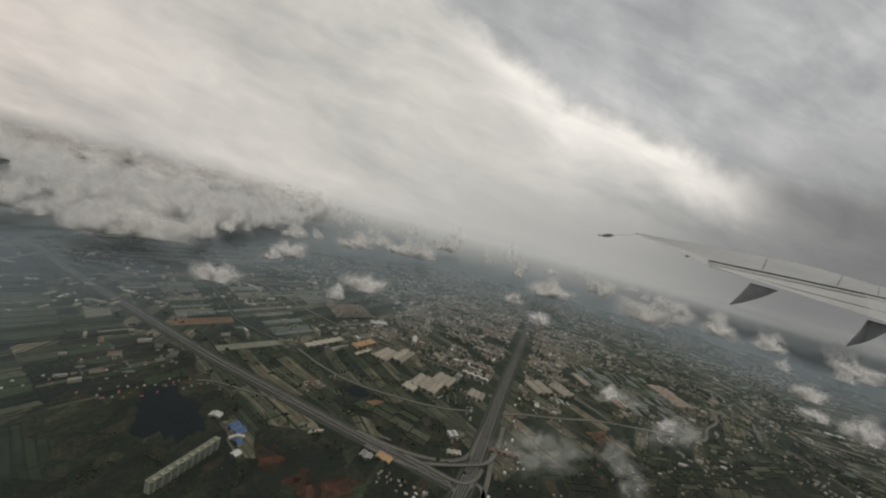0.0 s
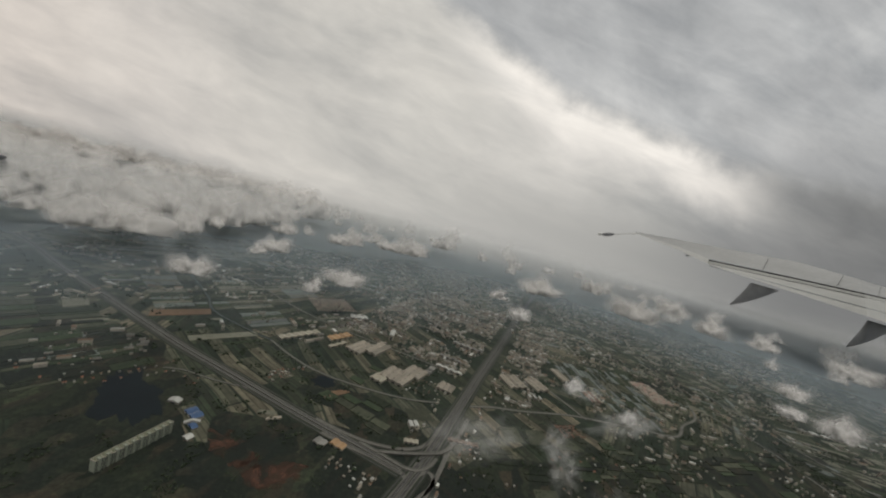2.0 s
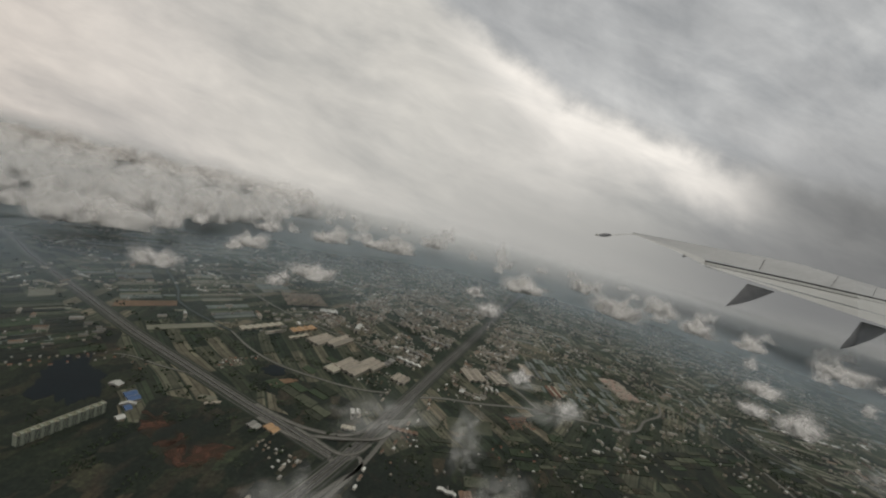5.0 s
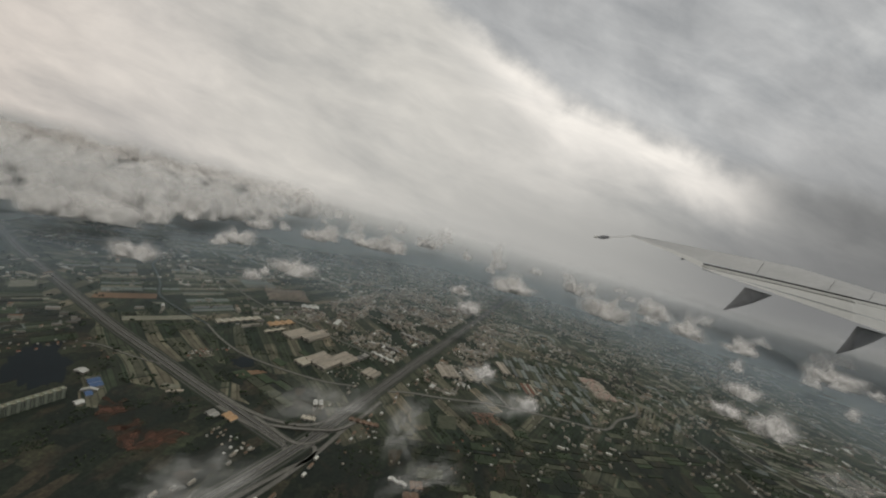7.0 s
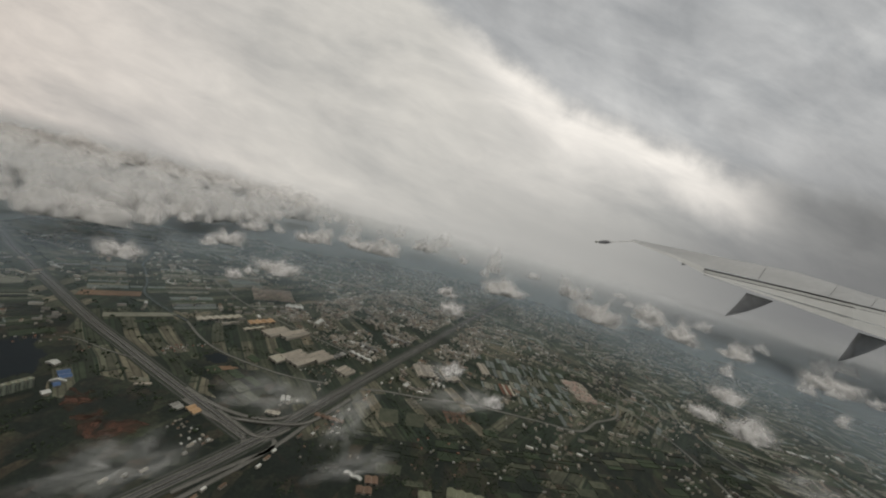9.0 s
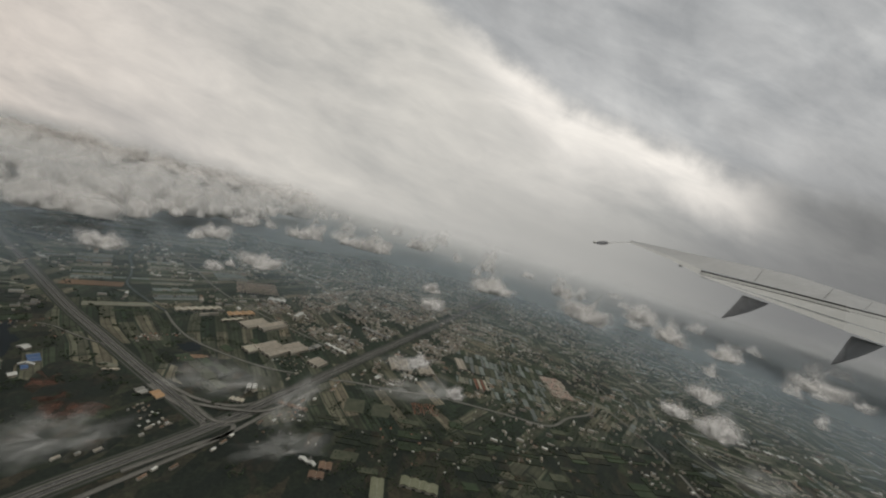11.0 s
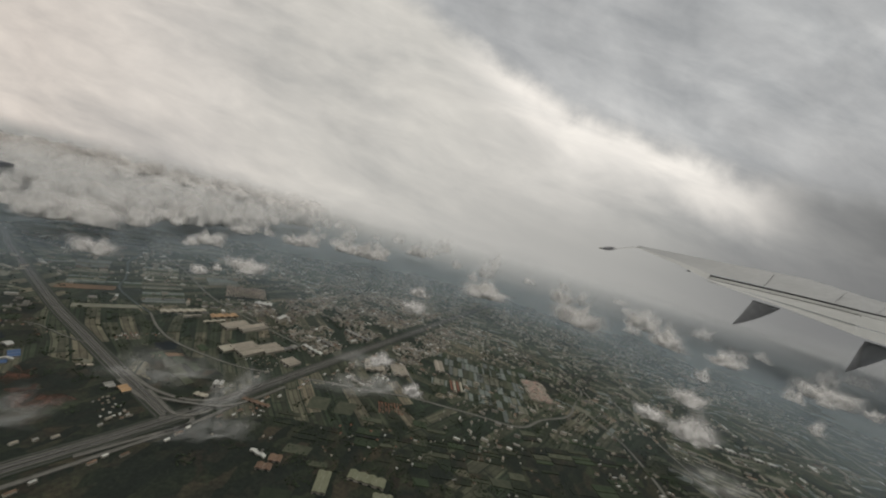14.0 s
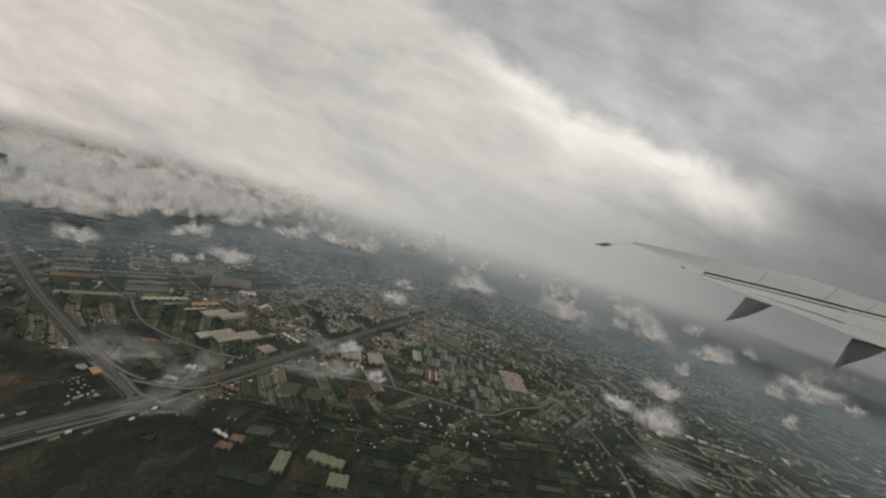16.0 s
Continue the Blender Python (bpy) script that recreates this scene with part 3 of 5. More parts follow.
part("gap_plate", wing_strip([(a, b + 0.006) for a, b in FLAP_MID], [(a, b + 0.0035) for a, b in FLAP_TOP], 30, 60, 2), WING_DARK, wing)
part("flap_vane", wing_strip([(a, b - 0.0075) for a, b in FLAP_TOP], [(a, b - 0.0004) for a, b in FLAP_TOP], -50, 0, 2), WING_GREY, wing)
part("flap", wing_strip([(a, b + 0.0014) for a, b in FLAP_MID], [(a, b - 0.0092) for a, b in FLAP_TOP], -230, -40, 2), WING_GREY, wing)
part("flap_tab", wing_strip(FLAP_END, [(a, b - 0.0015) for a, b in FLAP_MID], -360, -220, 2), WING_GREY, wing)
for a, b, c, d in ((90.5, -7.1, 92.6, -4.0), (111.0, -12.0, 113.6, -8.9), (123.0, -14.9, 124.6, -12.6)):
    bm = bmesh.new()
    for sign in (0, 1):
        p, q = wp((a + 0.16 * sign) / 100, b / 100, -3), wp((c + 0.16 * sign) / 100, d / 100, 300)
        bm.verts.new(p), bm.verts.new(q)
    v = list(bm.verts)
    bm.faces.new((v[0], v[1], v[3], v[2]))
    part("panel_joint", bm, WING_DARK, wing)


def fairing(root_a, root_b, tip, bulge):
    """A pointed pod under the flaps: broad at its root along the wing, drawn out to a point aft."""
    bm = bmesh.new()
    rings = []
    steps, around = 14, 16
    for k in range(steps + 1):
        s = k / steps
        grow = (1 - s) ** 0.85
        mid_a = (root_a[0] + root_b[0]) / 2 * (1 - s) + tip[0] * s
        mid_b = (root_a[1] + root_b[1]) / 2 * (1 - s) + tip[1] * s - bulge * math.sin(math.pi * s) * 0.5
        half = Vector(((root_b[0] - root_a[0]) / 2, (root_b[1] - root_a[1]) / 2)) * grow
        ring = []
        for j in range(around):
            w = math.tau * j / around
            ring.append(bm.verts.new(wp((mid_a + half.x * math.cos(w)) / 100, (mid_b + half.y * math.cos(w)) / 100, -60 * grow * math.sin(w) - 10)))
        rings.append(ring)
    for low, high in zip(rings, rings[1:]):
        for j in range(around):
            bm.faces.new((low[j], low[(j + 1) % around], high[(j + 1) % around], high[j]))
    bm.faces.new(rings[0][::-1])
    bmesh.ops.remove_doubles(bm, verts=bm.verts, dist=0.01)
    bmesh.ops.recalc_face_normals(bm, faces=bm.faces)
    return part("flap_fairing", bm, FAIRING_GREY, wing, "dark grey pointed fairing", smooth=True)


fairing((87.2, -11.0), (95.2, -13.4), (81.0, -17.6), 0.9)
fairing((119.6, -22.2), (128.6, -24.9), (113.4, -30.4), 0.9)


def pod(a, b, long, tall, mat, name, label):
    bm = bmesh.new()
    bmesh.ops.create_uvsphere(bm, u_segments=16, v_segments=10, radius=1.0)
    centre = wp(a / 100, b / 100)
    for v in bm.verts:
        taper = 1 - 0.35 * max(0.0, v.co.x)
        v.co = centre + Vector((v.co.x * long, v.co.y * tall * taper, v.co.z * long * 0.6)) * (-centre.z / 4200)
    return part(name, bm, mat, wing, label, True)


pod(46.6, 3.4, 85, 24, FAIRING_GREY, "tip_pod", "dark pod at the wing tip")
# white bead puts in the glint on the tip light's lens
pod(44.2, 3.5, 26, 14, ROOF_WHITE, "tip_lens", "white bead for the lens glint on the tip pod")
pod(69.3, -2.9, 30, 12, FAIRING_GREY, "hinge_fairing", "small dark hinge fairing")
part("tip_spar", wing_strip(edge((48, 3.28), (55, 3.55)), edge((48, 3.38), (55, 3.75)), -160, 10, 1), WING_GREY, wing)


def aircraft_tip():
    """The rounded end of a dark, unidentified part that reaches into view from the aircraft's other end."""
    bm = bmesh.new()
    bmesh.ops.create_uvsphere(bm, u_segments=24, v_segments=14, radius=1.0)
    for v in bm.verts:
        v.co = Vector((v.co.x * 26 - 26, v.co.y * 3.4 * (1.25 if v.co.y < 0 else 0.8), v.co.z * 9))
    thing = tagged(finish(bm, "dark_aircraft_part", TIP_DARK, smooth=True), "dark rounded tip of an unidentified aircraft part", "engine cowling")
    thing.matrix_world = pose(-281, 236, 33.5, 84, -12, 0)
    return thing


aircraft_tip()


# ---- the clouds, each at its place ----
HEAPS = [cloud_shape(k, 4, LONE, 0.9) for k in range(7)]
LOW_HEAPS = [cloud_shape(20 + k, 4, CLOUD, 0.6) for k in range(9)]
PUFFS = [cloud_shape(60 + k, 3, SOFT, 1.2, 0.5) for k in range(8)]
RAGS = [cloud_shape(40 + k, 4, WISP, 1.5, 0.75, 0.7) for k in range(5)]

# single clouds: place, length, width, turn
for k, (x, y, l, w, t) in enumerate((
        (-161, 176, 32, 22, 40), (-83, 133, 22, 11, 35), (-34, 143, 11, 7, 30), (-37, 161, 7, 5, 10), (-26, 171, 27, 13, 10), (-103, 278, 24, 14, 20), (-87, 200, 14, 9, 20),
        (-59, 293, 24, 14, 15), (-19, 322, 30, 18, 10), (9, 347, 32, 18, 10), (37, 451, 32, 22, 0), (78, 179, 17, 11, 15), (129, 295, 48, 28, -10), (75, 226, 19, 10, 0),
        (209, 275, 48, 22, -35), (228, 389, 36, 22, -30), (306, 354, 50, 24, -35), (293, 283, 36, 20, -40), (233, 158, 19, 14, -20), (207, 114, 21, 14, -25), (337, 274, 32, 18, -40),
        (396, 247, 40, 22, -40), (-81, 210, 24, 12, 20), (-52, 306, 30, 16, 10), (-2, 335, 40, 18, 0), (195, 124, 14, 10, -20), (78, 100, 11, 7, 20), (93, 88, 9, 6, 10))):
    cloud(HEAPS[k % 7], x, y, 18.5 + k % 3, l * 0.88, w * 0.9, l * (0.4 + 0.05 * (k % 4)), t + 180 * (k % 2), "soft white cumulus cloud drifting low over the plain")
for k, (x, y, l, w, t) in enumerate(((32, 51, 22, 13, 20), (51, 48, 12, 8, 60), (79, 70, 24, 9, 15), (73, 85, 11, 8, 0), (57, 37, 14, 7, 30), (185, 72, 22, 13, 10), (52, 56, 7, 4, 15), (22, 25, 18, 12, 30), (84, 73, 12, 8, 50))):
    cloud(RAGS[k % 5], x, y, 26, l, w, 4.5, t, "thin ragged wisp of cloud close below the aircraft")


# the broken field of cumulus to the west, and stragglers in front of it and along the horizon
def scatter_clouds(count, low, high, seed, spread, allowed, sizes, label, tall, shapes, level=19.0):
    rnd = random.Random(seed)
    placed = []
    for _ in range(count * 80):
        x, y = rnd.uniform(low[0], high[0]), rnd.uniform(low[1], high[1])
        away = math.hypot(x - 55, y + 24)
        if not allowed(x, y, away) or math.hypot(x + 262, y - 224) < 30:
            continue
        size = rnd.uniform(0.55, 1.35) * (sizes[0] + away * sizes[1])
        if any(math.hypot(x - a, y - b) < (size + c) * spread for a, b, c in placed):
            continue
        placed.append((x, y, size))
        wide = size * rnd.uniform(0.6, 0.95)
        cloud(rnd.choice(shapes), x, y, level + rnd.uniform(-1.5, 1.5), size, wide, wide * rnd.uniform(*tall), rnd.uniform(0, 360), label)
        if len(placed) >= count:
            return


scatter_clouds(150, (-560, 135), (-136, 560), 6, 0.35, lambda x, y, away: away < 520 and x < -138 - 18 * noise.noise(Vector((y / 40, 3, 0))) and y > 168 - 0.1 * (x + 200), (32, 0.02), "heaped white cumulus in a broken field of clouds", (0.6, 0.85), LOW_HEAPS)
scatter_clouds(120, (-1100, 200), (-100, 1000), 7, 0.36, lambda x, y, away: 500 < away < 1050 and x < -0.36 * y + 30, (30, 0.03), "heaped white cumulus in a broken field of clouds", (0.45, 0.6), LOW_HEAPS)
scatter_clouds(26, (-190, 290), (60, 620), 8, 0.6, lambda x, y, away: away > 350 and noise.noise(Vector((x / 60, y / 60, 8))) > -0.1, (10, 0.03), "small soft white cloud over the plain", (0.55, 0.8), PUFFS)
scatter_clouds(26, (40, 210), (620, 620), 11, 0.7, lambda x, y, away: 370 < away < 640 and noise.noise(Vector((x / 70, y / 70, 11))) > -0.05, (9, 0.04), "small soft white cloud over the plain", (0.55, 0.8), PUFFS)
scatter_clouds(4, (150, 90), (420, 260), 10, 1.2, lambda x, y, away: away > 200, (8, 0.03), "small soft white cloud over the plain", (0.55, 0.8), PUFFS)

# ---- what keeps clear of what ----
TAKEN = []  # rectangles: middle, half length, half width, turn
ROUTES = []  # lines with the room they need


def in_box(x, y, box, room=0.0):
    cx, cy, hl, hw, turn = box
    c, s = math.cos(radians(turn)), math.sin(radians(turn))
    u, v = (x - cx) * c + (y - cy) * s, (y - cy) * c - (x - cx) * s
    return abs(u) < hl + room and abs(v) < hw + room


def near_line(x, y, line, room):
    return bool((((line[:, 0] - x) ** 2 + (line[:, 1] - y) ** 2) < room * room).any())


def is_free(x, y, room=0.5, boxes=True):
    if any(near_line(x, y, line, room + own) for line, own in ROUTES):
        return False
    return not (boxes and any(in_box(x, y, box, room) for box in TAKEN))


def route(line, room):
    dense = []
    for a, b in zip(line, line[1:]):
        steps = max(1, int((b - a).length / 1.5))
        dense += [((a + (b - a) * k / steps).x, (a + (b - a) * k / steps).y) for k in range(steps)]
    ROUTES.append((np.array(dense), room))


route(M1, 6.2), route(M2, 6.5)


def take(x, y, length, width, turn):
    TAKEN.append((x, y, length / 2, width / 2, turn))


# ---- slip roads of the junction ----
def slip_road(points, width=0.55, low=0.0, high=0.14, piers=False, label="curved grey slip road of the motorway junction"):
    line = smooth_line(points, 1.2)
    road = tagged(new("slip_road"), label, "slip road", "slip roads of the junction", "structure")
    part("deck", ribbon(line, width, -width, 0.02 if not piers else high - 0.18, high), CONCRETE, road)
    for s in (-1, 1):
        part("parapet", ribbon(line, max(s * width, s * (width + 0.09)), min(s * width, s * (width + 0.09)), 0.0 if not piers else high - 0.2, high + 0.1), CONCRETE, road)
    if piers:
        for p in line[2:-2:4]:
            part("pier", block(bmesh.new(), p.x - 0.16, p.x + 0.16, p.y - 0.16, p.y + 0.16, 0, max(0.1, p.z + high - 0.18)), CONCRETE, road)
    route(line, 1.0)
    return road


slip_road([(-8.1, 83.5), (2.8, 79.4), (12.1, 77.5), (21.5, 78.1), (27.6, 82.1), (31.7, 89.7), (35.6, 98.3)])
slip_road([(-4.7, 77.8), (6.7, 73.6), (15.7, 71.3), (21.1, 67.9), (21.5, 64.0), (18.6, 58.6), (13.5, 49.2)])
slip_road([(25.2, 68.7), (28.0, 70.8), (29.6, 68.8), (28.8, 65.2), (25.7, 61.4), (20.8, 54.2), (16.3, 47.3)])
slip_road([(12.6, 74.7, 0.1), (20.4, 75.8, 0.25), (26.6, 77.1, 0.45), (32.0, 79.0, 0.4), (35.9, 83.4, 0.2), (39.1, 90.0, 0.05), (43.2, 100.3, 0.0)], 0.5, 0, 0.22, True,
          "raised concrete slip road crossing the expressway")
slip_road([(7.0, 77.0), (13.6, 74.1), (20.0, 71.0), (24.3, 70.2), (28.2, 72.5), (30.8, 76.6)], 0.45, 0, 0.3)
slip_road([(43.2, 100.3), (39.1, 90.3), (35.4, 83.1), (31.2, 71.0), (26.2, 60.0), (19.3, 47.0), (11.1, 31.7)], 0.6)


# ---- canals and lesser roads ----
def water_line(points, width, label, bank=0.5):
    line = smooth_line(points)
    run = tagged(new("canal"), label, "canal", kind="structure")
    part("water", ribbon(line, width, -width, -0.02, 0.05), WATER, run)
    for s in (-1, 1):
        part("bank", ribbon(line, max(s * width, s * (width + bank)), min(s * width, s * (width + bank)), -0.02, 0.14), VERGE, run)
    route(line, width + bank + 0.4)
    return run


def lane(points, width, mat=CONCRETE, label="narrow pale concrete road between fields", room=0.5):
    line = smooth_line(points)
    run = tagged(new("road"), label, "road", kind="structure")
    part("surface", ribbon(line, width, -width, -0.02, 0.09), mat, run)
    for s in (-1, 1):
        part("edge", ribbon(line, max(s * width, s * (width + 0.2)), min(s * width, s * (width + 0.2)), -0.02, 0.06), VERGE, run)
    route(line, width + room)
    return run


water_line([(-128.1, 208.3), (-113.7, 183.8), (-103.0, 173.3), (-88.0, 157.9), (-76.4, 143.7), (-54.6, 132.4), (-42.1, 127.5)], 0.5, "winding grey-green canal with grassy banks")
lane([(-42.1, 127.5), (-28.6, 117.2), (-14.8, 110.0), (3.1, 106.1), (19.7, 104.9), (32.5, 107.0)], 0.45, CONCRETE, "curving grey lane beside the industrial sheds")
lane([(44.0, 108.8), (54.4, 112.0), (69.3, 114.2), (89.8, 118.8), (106.3, 119.7), (123.7, 120.1), (142.3, 120.7), (154.8, 132.5), (170.2, 143.4), (179.3, 160.1), (189.3, 181.6), (178.0, 197.1)], 0.6, CONCRETE, "pale road bending round the strip fields")
lane([(86.2, 142.5), (92.5, 130.2), (98.2, 118.4)], 0.6, CONCRETE)
lane([(179.3, 160.1), (192.4, 133.8), (196.1, 110.0), (195.3, 93.6), (192.4, 68.7), (187.9, 41.6)], 0.7, CONCRETE, "straight pale lane through dark scrub")
lane([(206.4, 183.6), (217.4, 132.2), (221.5, 121.0), (229.0, 94.4), (235.8, 63.4)], 0.5, CONCRETE, "straight pale lane through dark scrub")
lane([(-379.3, 302.6), (-322.2, 285.3), (-278.9, 262.1), (-251.1, 245.3), (-228.2, 230.4), (-189.6, 211.1)], 2.0, FIELD_PALE, "broad pale river bank road beside a green meadow")
lane([(-189.6, 211.1), (-194.4, 188.6), (-191.0, 168.9), (-189.4, 150.4), (-190.3, 124.3)], 0.8, CONCRETE)
lane([(-62.0, 92.9), (-56.4, 93.9), (-43.9, 92.0), (-33.5, 91.6)], 0.3, CONCRETE)
lane([(-133.7, 224.2), (-88.0, 198.9), (-44.8, 168.5), (-9.5, 152.1), (33.4, 136.8)], 0.5, CONCRETE)


# ---- buildings ----
def shed(x, y, length, width, turn, height, roof, bays, label, wall=WALL_PALE, group="", lights=True):
    """A long industrial shed: walls, one pitched roof for each bay, roof lights and loading doors."""
    thing = tagged(new("warehouse"), label, "warehouse", group)
    thing.matrix_world = pose(x, y, 0.0, 0, 0, turn)
    part("wall", block(bmesh.new(), -length / 2, length / 2, -width / 2, width / 2, -0.1, height), wall, thing)
    step = length / bays
    for k in range(bays):
        x0, x1 = -length / 2 + k * step - (0.1 if k == 0 else 0), -length / 2 + (k + 1) * step + (0.1 if k == bays - 1 else 0)
        bm = bmesh.new()
        ridge = height + 0.18 * step
        low, high = -width / 2 - 0.15, width / 2 + 0.15
        pts = [(x0 + 0.03, low, height), ((x0 + x1) / 2, low, ridge), (x1 - 0.03, low, height), (x0 + 0.03, high, height), ((x0 + x1) / 2, high, ridge), (x1 - 0.03, high, height)]
        v = [bm.verts.new(p) for p in pts]
        for f in ((0, 1, 4, 3), (1, 2, 5, 4), (0, 2, 1), (3, 4, 5), (0, 3, 5, 2)):
            bm.faces.new([v[i] for i in f])
        bmesh.ops.recalc_face_normals(bm, faces=bm.faces)
        bay = part("roof_bay", bm, roof, thing)
        if lights and step > 1.6:
            for j in range(max(2, int(width / 3))):
                bm = bmesh.new()
                yy = low + (j + 0.5) * (high - low) / max(2, int(width / 3))
                xm = x0 + 0.3 * (x1 - x0)
                zz = height + 0.18 * step * 0.6 + 0.02
                slope = 0.36 * (x1 - x0) * 0.12
                bm.faces.new([bm.verts.new(p) for p in ((xm - 0.12 * step, yy - 0.12, zz - slope), (xm + 0.12 * step, yy - 0.12, zz + slope), (xm + 0.12 * step, yy + 0.12, zz + slope), (xm - 0.12 * step, yy + 0.12, zz - slope))])
                part("roof_light", bm, GLASS_DARK, bay)
    for k in range(bays):
        xx = -length / 2 + (k + 0.5) * step
        part("loading_door", block(bmesh.new(), xx - 0.2 * step, xx + 0.2 * step, -width / 2 - 0.03, -width / 2 + 0.02, 0.02, height * 0.6), GLASS_DARK, thing)
    take(x, y, length + 0.6, width + 0.6, turn)
    return thing


def apartment_block(x, y, turn, label):
    """Nine storeys: a body with bands of windows, a taller stair tower and a parapet."""
    thing = tagged(new("apartment_block"), label, "apartment block", "row of apartment blocks")
    thing.matrix_world = pose(x, y, 0, 0, 0, turn)
    part("body", block(bmesh.new(), -0.82, 0.82, -0.75, 0.75, -0.1, 2.7), WALL_GREEN, thing)
    part("stair_tower", block(bmesh.new(), -0.28, 0.28, -0.95, -0.1, -0.1, 3.1), WALL_GREEN, thing)
    bm = bmesh.new()
    for x0, x1, y0, y1 in ((-0.86, 0.86, -0.79, -0.71), (-0.86, 0.86, 0.71, 0.79), (-0.86, -0.78, -0.71, 0.71), (0.78, 0.86, -0.71, 0.71)):
        block(bm, x0, x1, y0, y1, 2.6, 2.82)
    part("parapet", bm, WALL_PALE, thing)
    part("roof", block(bmesh.new(), -0.78, 0.78, -0.71, 0.71, 2.7, 2.73), ROOF_OLIVE, thing)
    for level in range(8):
        z = 0.15 + level * 0.31
        for s in (-1, 1):
            part("window_band", block(bmesh.new(), -0.78, 0.78, min(s * 0.74, s * 0.765), max(s * 0.74, s * 0.765), z, z + 0.12), GLASS_DARK, thing)
    take(x, y, 2.0, 2.2, turn)
    return thing


first = apartment_block(-41.3, 66.6, 76, "pale green nine-storey apartment block in a long row")
for k in range(1, 10):
    copy_thing(first, pose(-41.3 - 0.544 * k, 66.6 - 1.544 * k, 0, 0, 0, 76 - 2 * math.sin(k * 0.3)))
    take(-41.3 - 0.544 * k, 66.6 - 1.544 * k, 2.0, 2.2, 76)

# the industrial estate beside the expressway
shed(14.1, 119.0, 11.7, 10.1, -27, 1.1, ROOF_TAN, 4, "large tan-roofed warehouse with parallel pitched bays")
shed(21.7, 125.2, 8.4, 9.1, -28, 1.1, ROOF_TAN, 3, "tan-roofed warehouse with rust-streaked pitched bays")
shed(7.3, 114.8, 5.5, 5.2, -28, 0.9, ROOF_CREAM, 2, "cream-roofed factory shed beside larger warehouses")
shed(-5.2, 138.3, 7.7, 12.0, -28, 1.0, ROOF_TAN, 3, "wide tan-roofed warehouse in the industrial estate")
shed(2.7, 140.5, 6.7, 13.2, -28, 1.0, ROOF_TAN, 2, "wide tan-roofed warehouse in the industrial estate")
shed(69.9, 137.8, 9.8, 11.0, 20, 0.9, ROOF_TAN, 3, "pale tan-roofed depot beside the expressway")
shed(82.5, 139.9, 7.9, 10.3, 24, 0.9, ROOF_TAN, 2, "pale tan-roofed depot beside the expressway")
shed(-33.4, 137.7, 19.4, 3.3, 49, 0.8, ROOF_CREAM, 6, "very long cream-roofed shed among fields", lights=False)
shed(-16.5, 145.0, 12.5, 4.1, 51, 0.8, ROOF_ORANGE, 4, "long orange-roofed shed end to end with a cream one", lights=False)
shed(-15.3, 136.3, 9.7, 1.6, 53, 0.6, ROOF_CREAM, 3, "narrow cream-roofed shed among fields", lights=False)
shed(7.5, 159.4, 2.3, 7.8, -2, 2.6, ROOF_WHITE, 1, "tall white-roofed mill building in the town", lights=False)
shed(1.4, 74.0, 4.5, 2.2, -25, 0.6, ROOF_ORANGE, 2, "small orange-roofed depot beside the motorway", lights=False)
shed(-3.7, 73.8, 3.5, 2.2, -26, 0.5, ROOF_GREY, 2, "small grey-roofed depot beside the motorway", lights=False)
shed(-39.8, 74.6, 5.2, 2.6, -34, 0.7, ROOF_BLUE, 2, "blue-roofed workshop beside a lane", lights=False)
shed(-37.0, 70.0, 2.6, 1.3, -34, 0.5, ROOF_BLUE, 1, "small blue-roofed shed beside a lane", lights=False)
shed(-47.6, 78.2, 3.2, 1.7, -3, 0.7, ROOF_WHITE, 1, "white-roofed hall at the end of a lane", lights=False)
shed(-35.5, 66.0, 2.0, 1.6, -27, 0.6, ROOF_WHITE, 1, "small white-roofed house beside a lane", lights=False)
shed(-38.2, 71.5, 3.7, 0.7, 25, 0.5, ROOF_WHITE, 1, "narrow white-roofed shed beside a lane", lights=False)
shed(21.9, 89.3, 1.3, 2.6, 21, 1.2, ROOF_WHITE, 1, "white twin-roofed hall in an open field", lights=False)
shed(23.6, 89.9, 1.3, 2.6, 21, 1.2, ROOF_WHITE, 1, "white twin-roofed hall in an open field", lights=False)
shed(22.5, 81.4, 4.5, 1.5, 3, 0.7, ROOF_CREAM, 3, "long cream-roofed hall near the junction", lights=False)
shed(75.8, 61.5, 3.7, 7.5, 9, 0.8, ROOF_OLIVE, 2, "olive-roofed factory hall in dark fields", lights=False)
shed(87.4, 67.0, 11.3, 3.2, -1, 0.8, ROOF_OLIVE, 4, "long yellowish-roofed factory hall in dark fields", lights=False)
shed(93.7, 61.0, 5.7, 4.5, 9, 0.8, ROOF_OLIVE, 3, "olive-roofed factory hall in dark fields", lights=False)
shed(39.9, 86.1, 10.3, 1.3, -2, 0.5, ROOF_BROWN, 5, "long row of rusty brown roofs along a lane", lights=False)
shed(59.8, 64.8, 3.6, 2.4, 11, 0.6, ROOF_BROWN, 2, "brown-roofed school hall among trees", lights=False)
shed(58.6, 60.9, 4.2, 2.1, 10, 0.6, ROOF_BROWN, 2, "brown-roofed school hall among trees", lights=False)
shed(54.4, 64.8, 5.4, 0.8, -14, 0.5, ROOF_WHITE, 2, "narrow white-roofed shelter among trees", lights=False)
shed(37.6, 135.8, 12.9, 1.4, -22, 0.8, ROOF_WHITE, 4, "long white-roofed market shed in the town", lights=False)
shed(39.0, 147.7, 11.8, 1.5, -22, 0.8, ROOF_GREY, 4, "long grey-roofed market shed in the town", lights=False)
shed(28.7, 130.8, 8.1, 2.6, 66, 0.8, ROOF_GREY, 3, "long grey-roofed works in the town", lights=False)
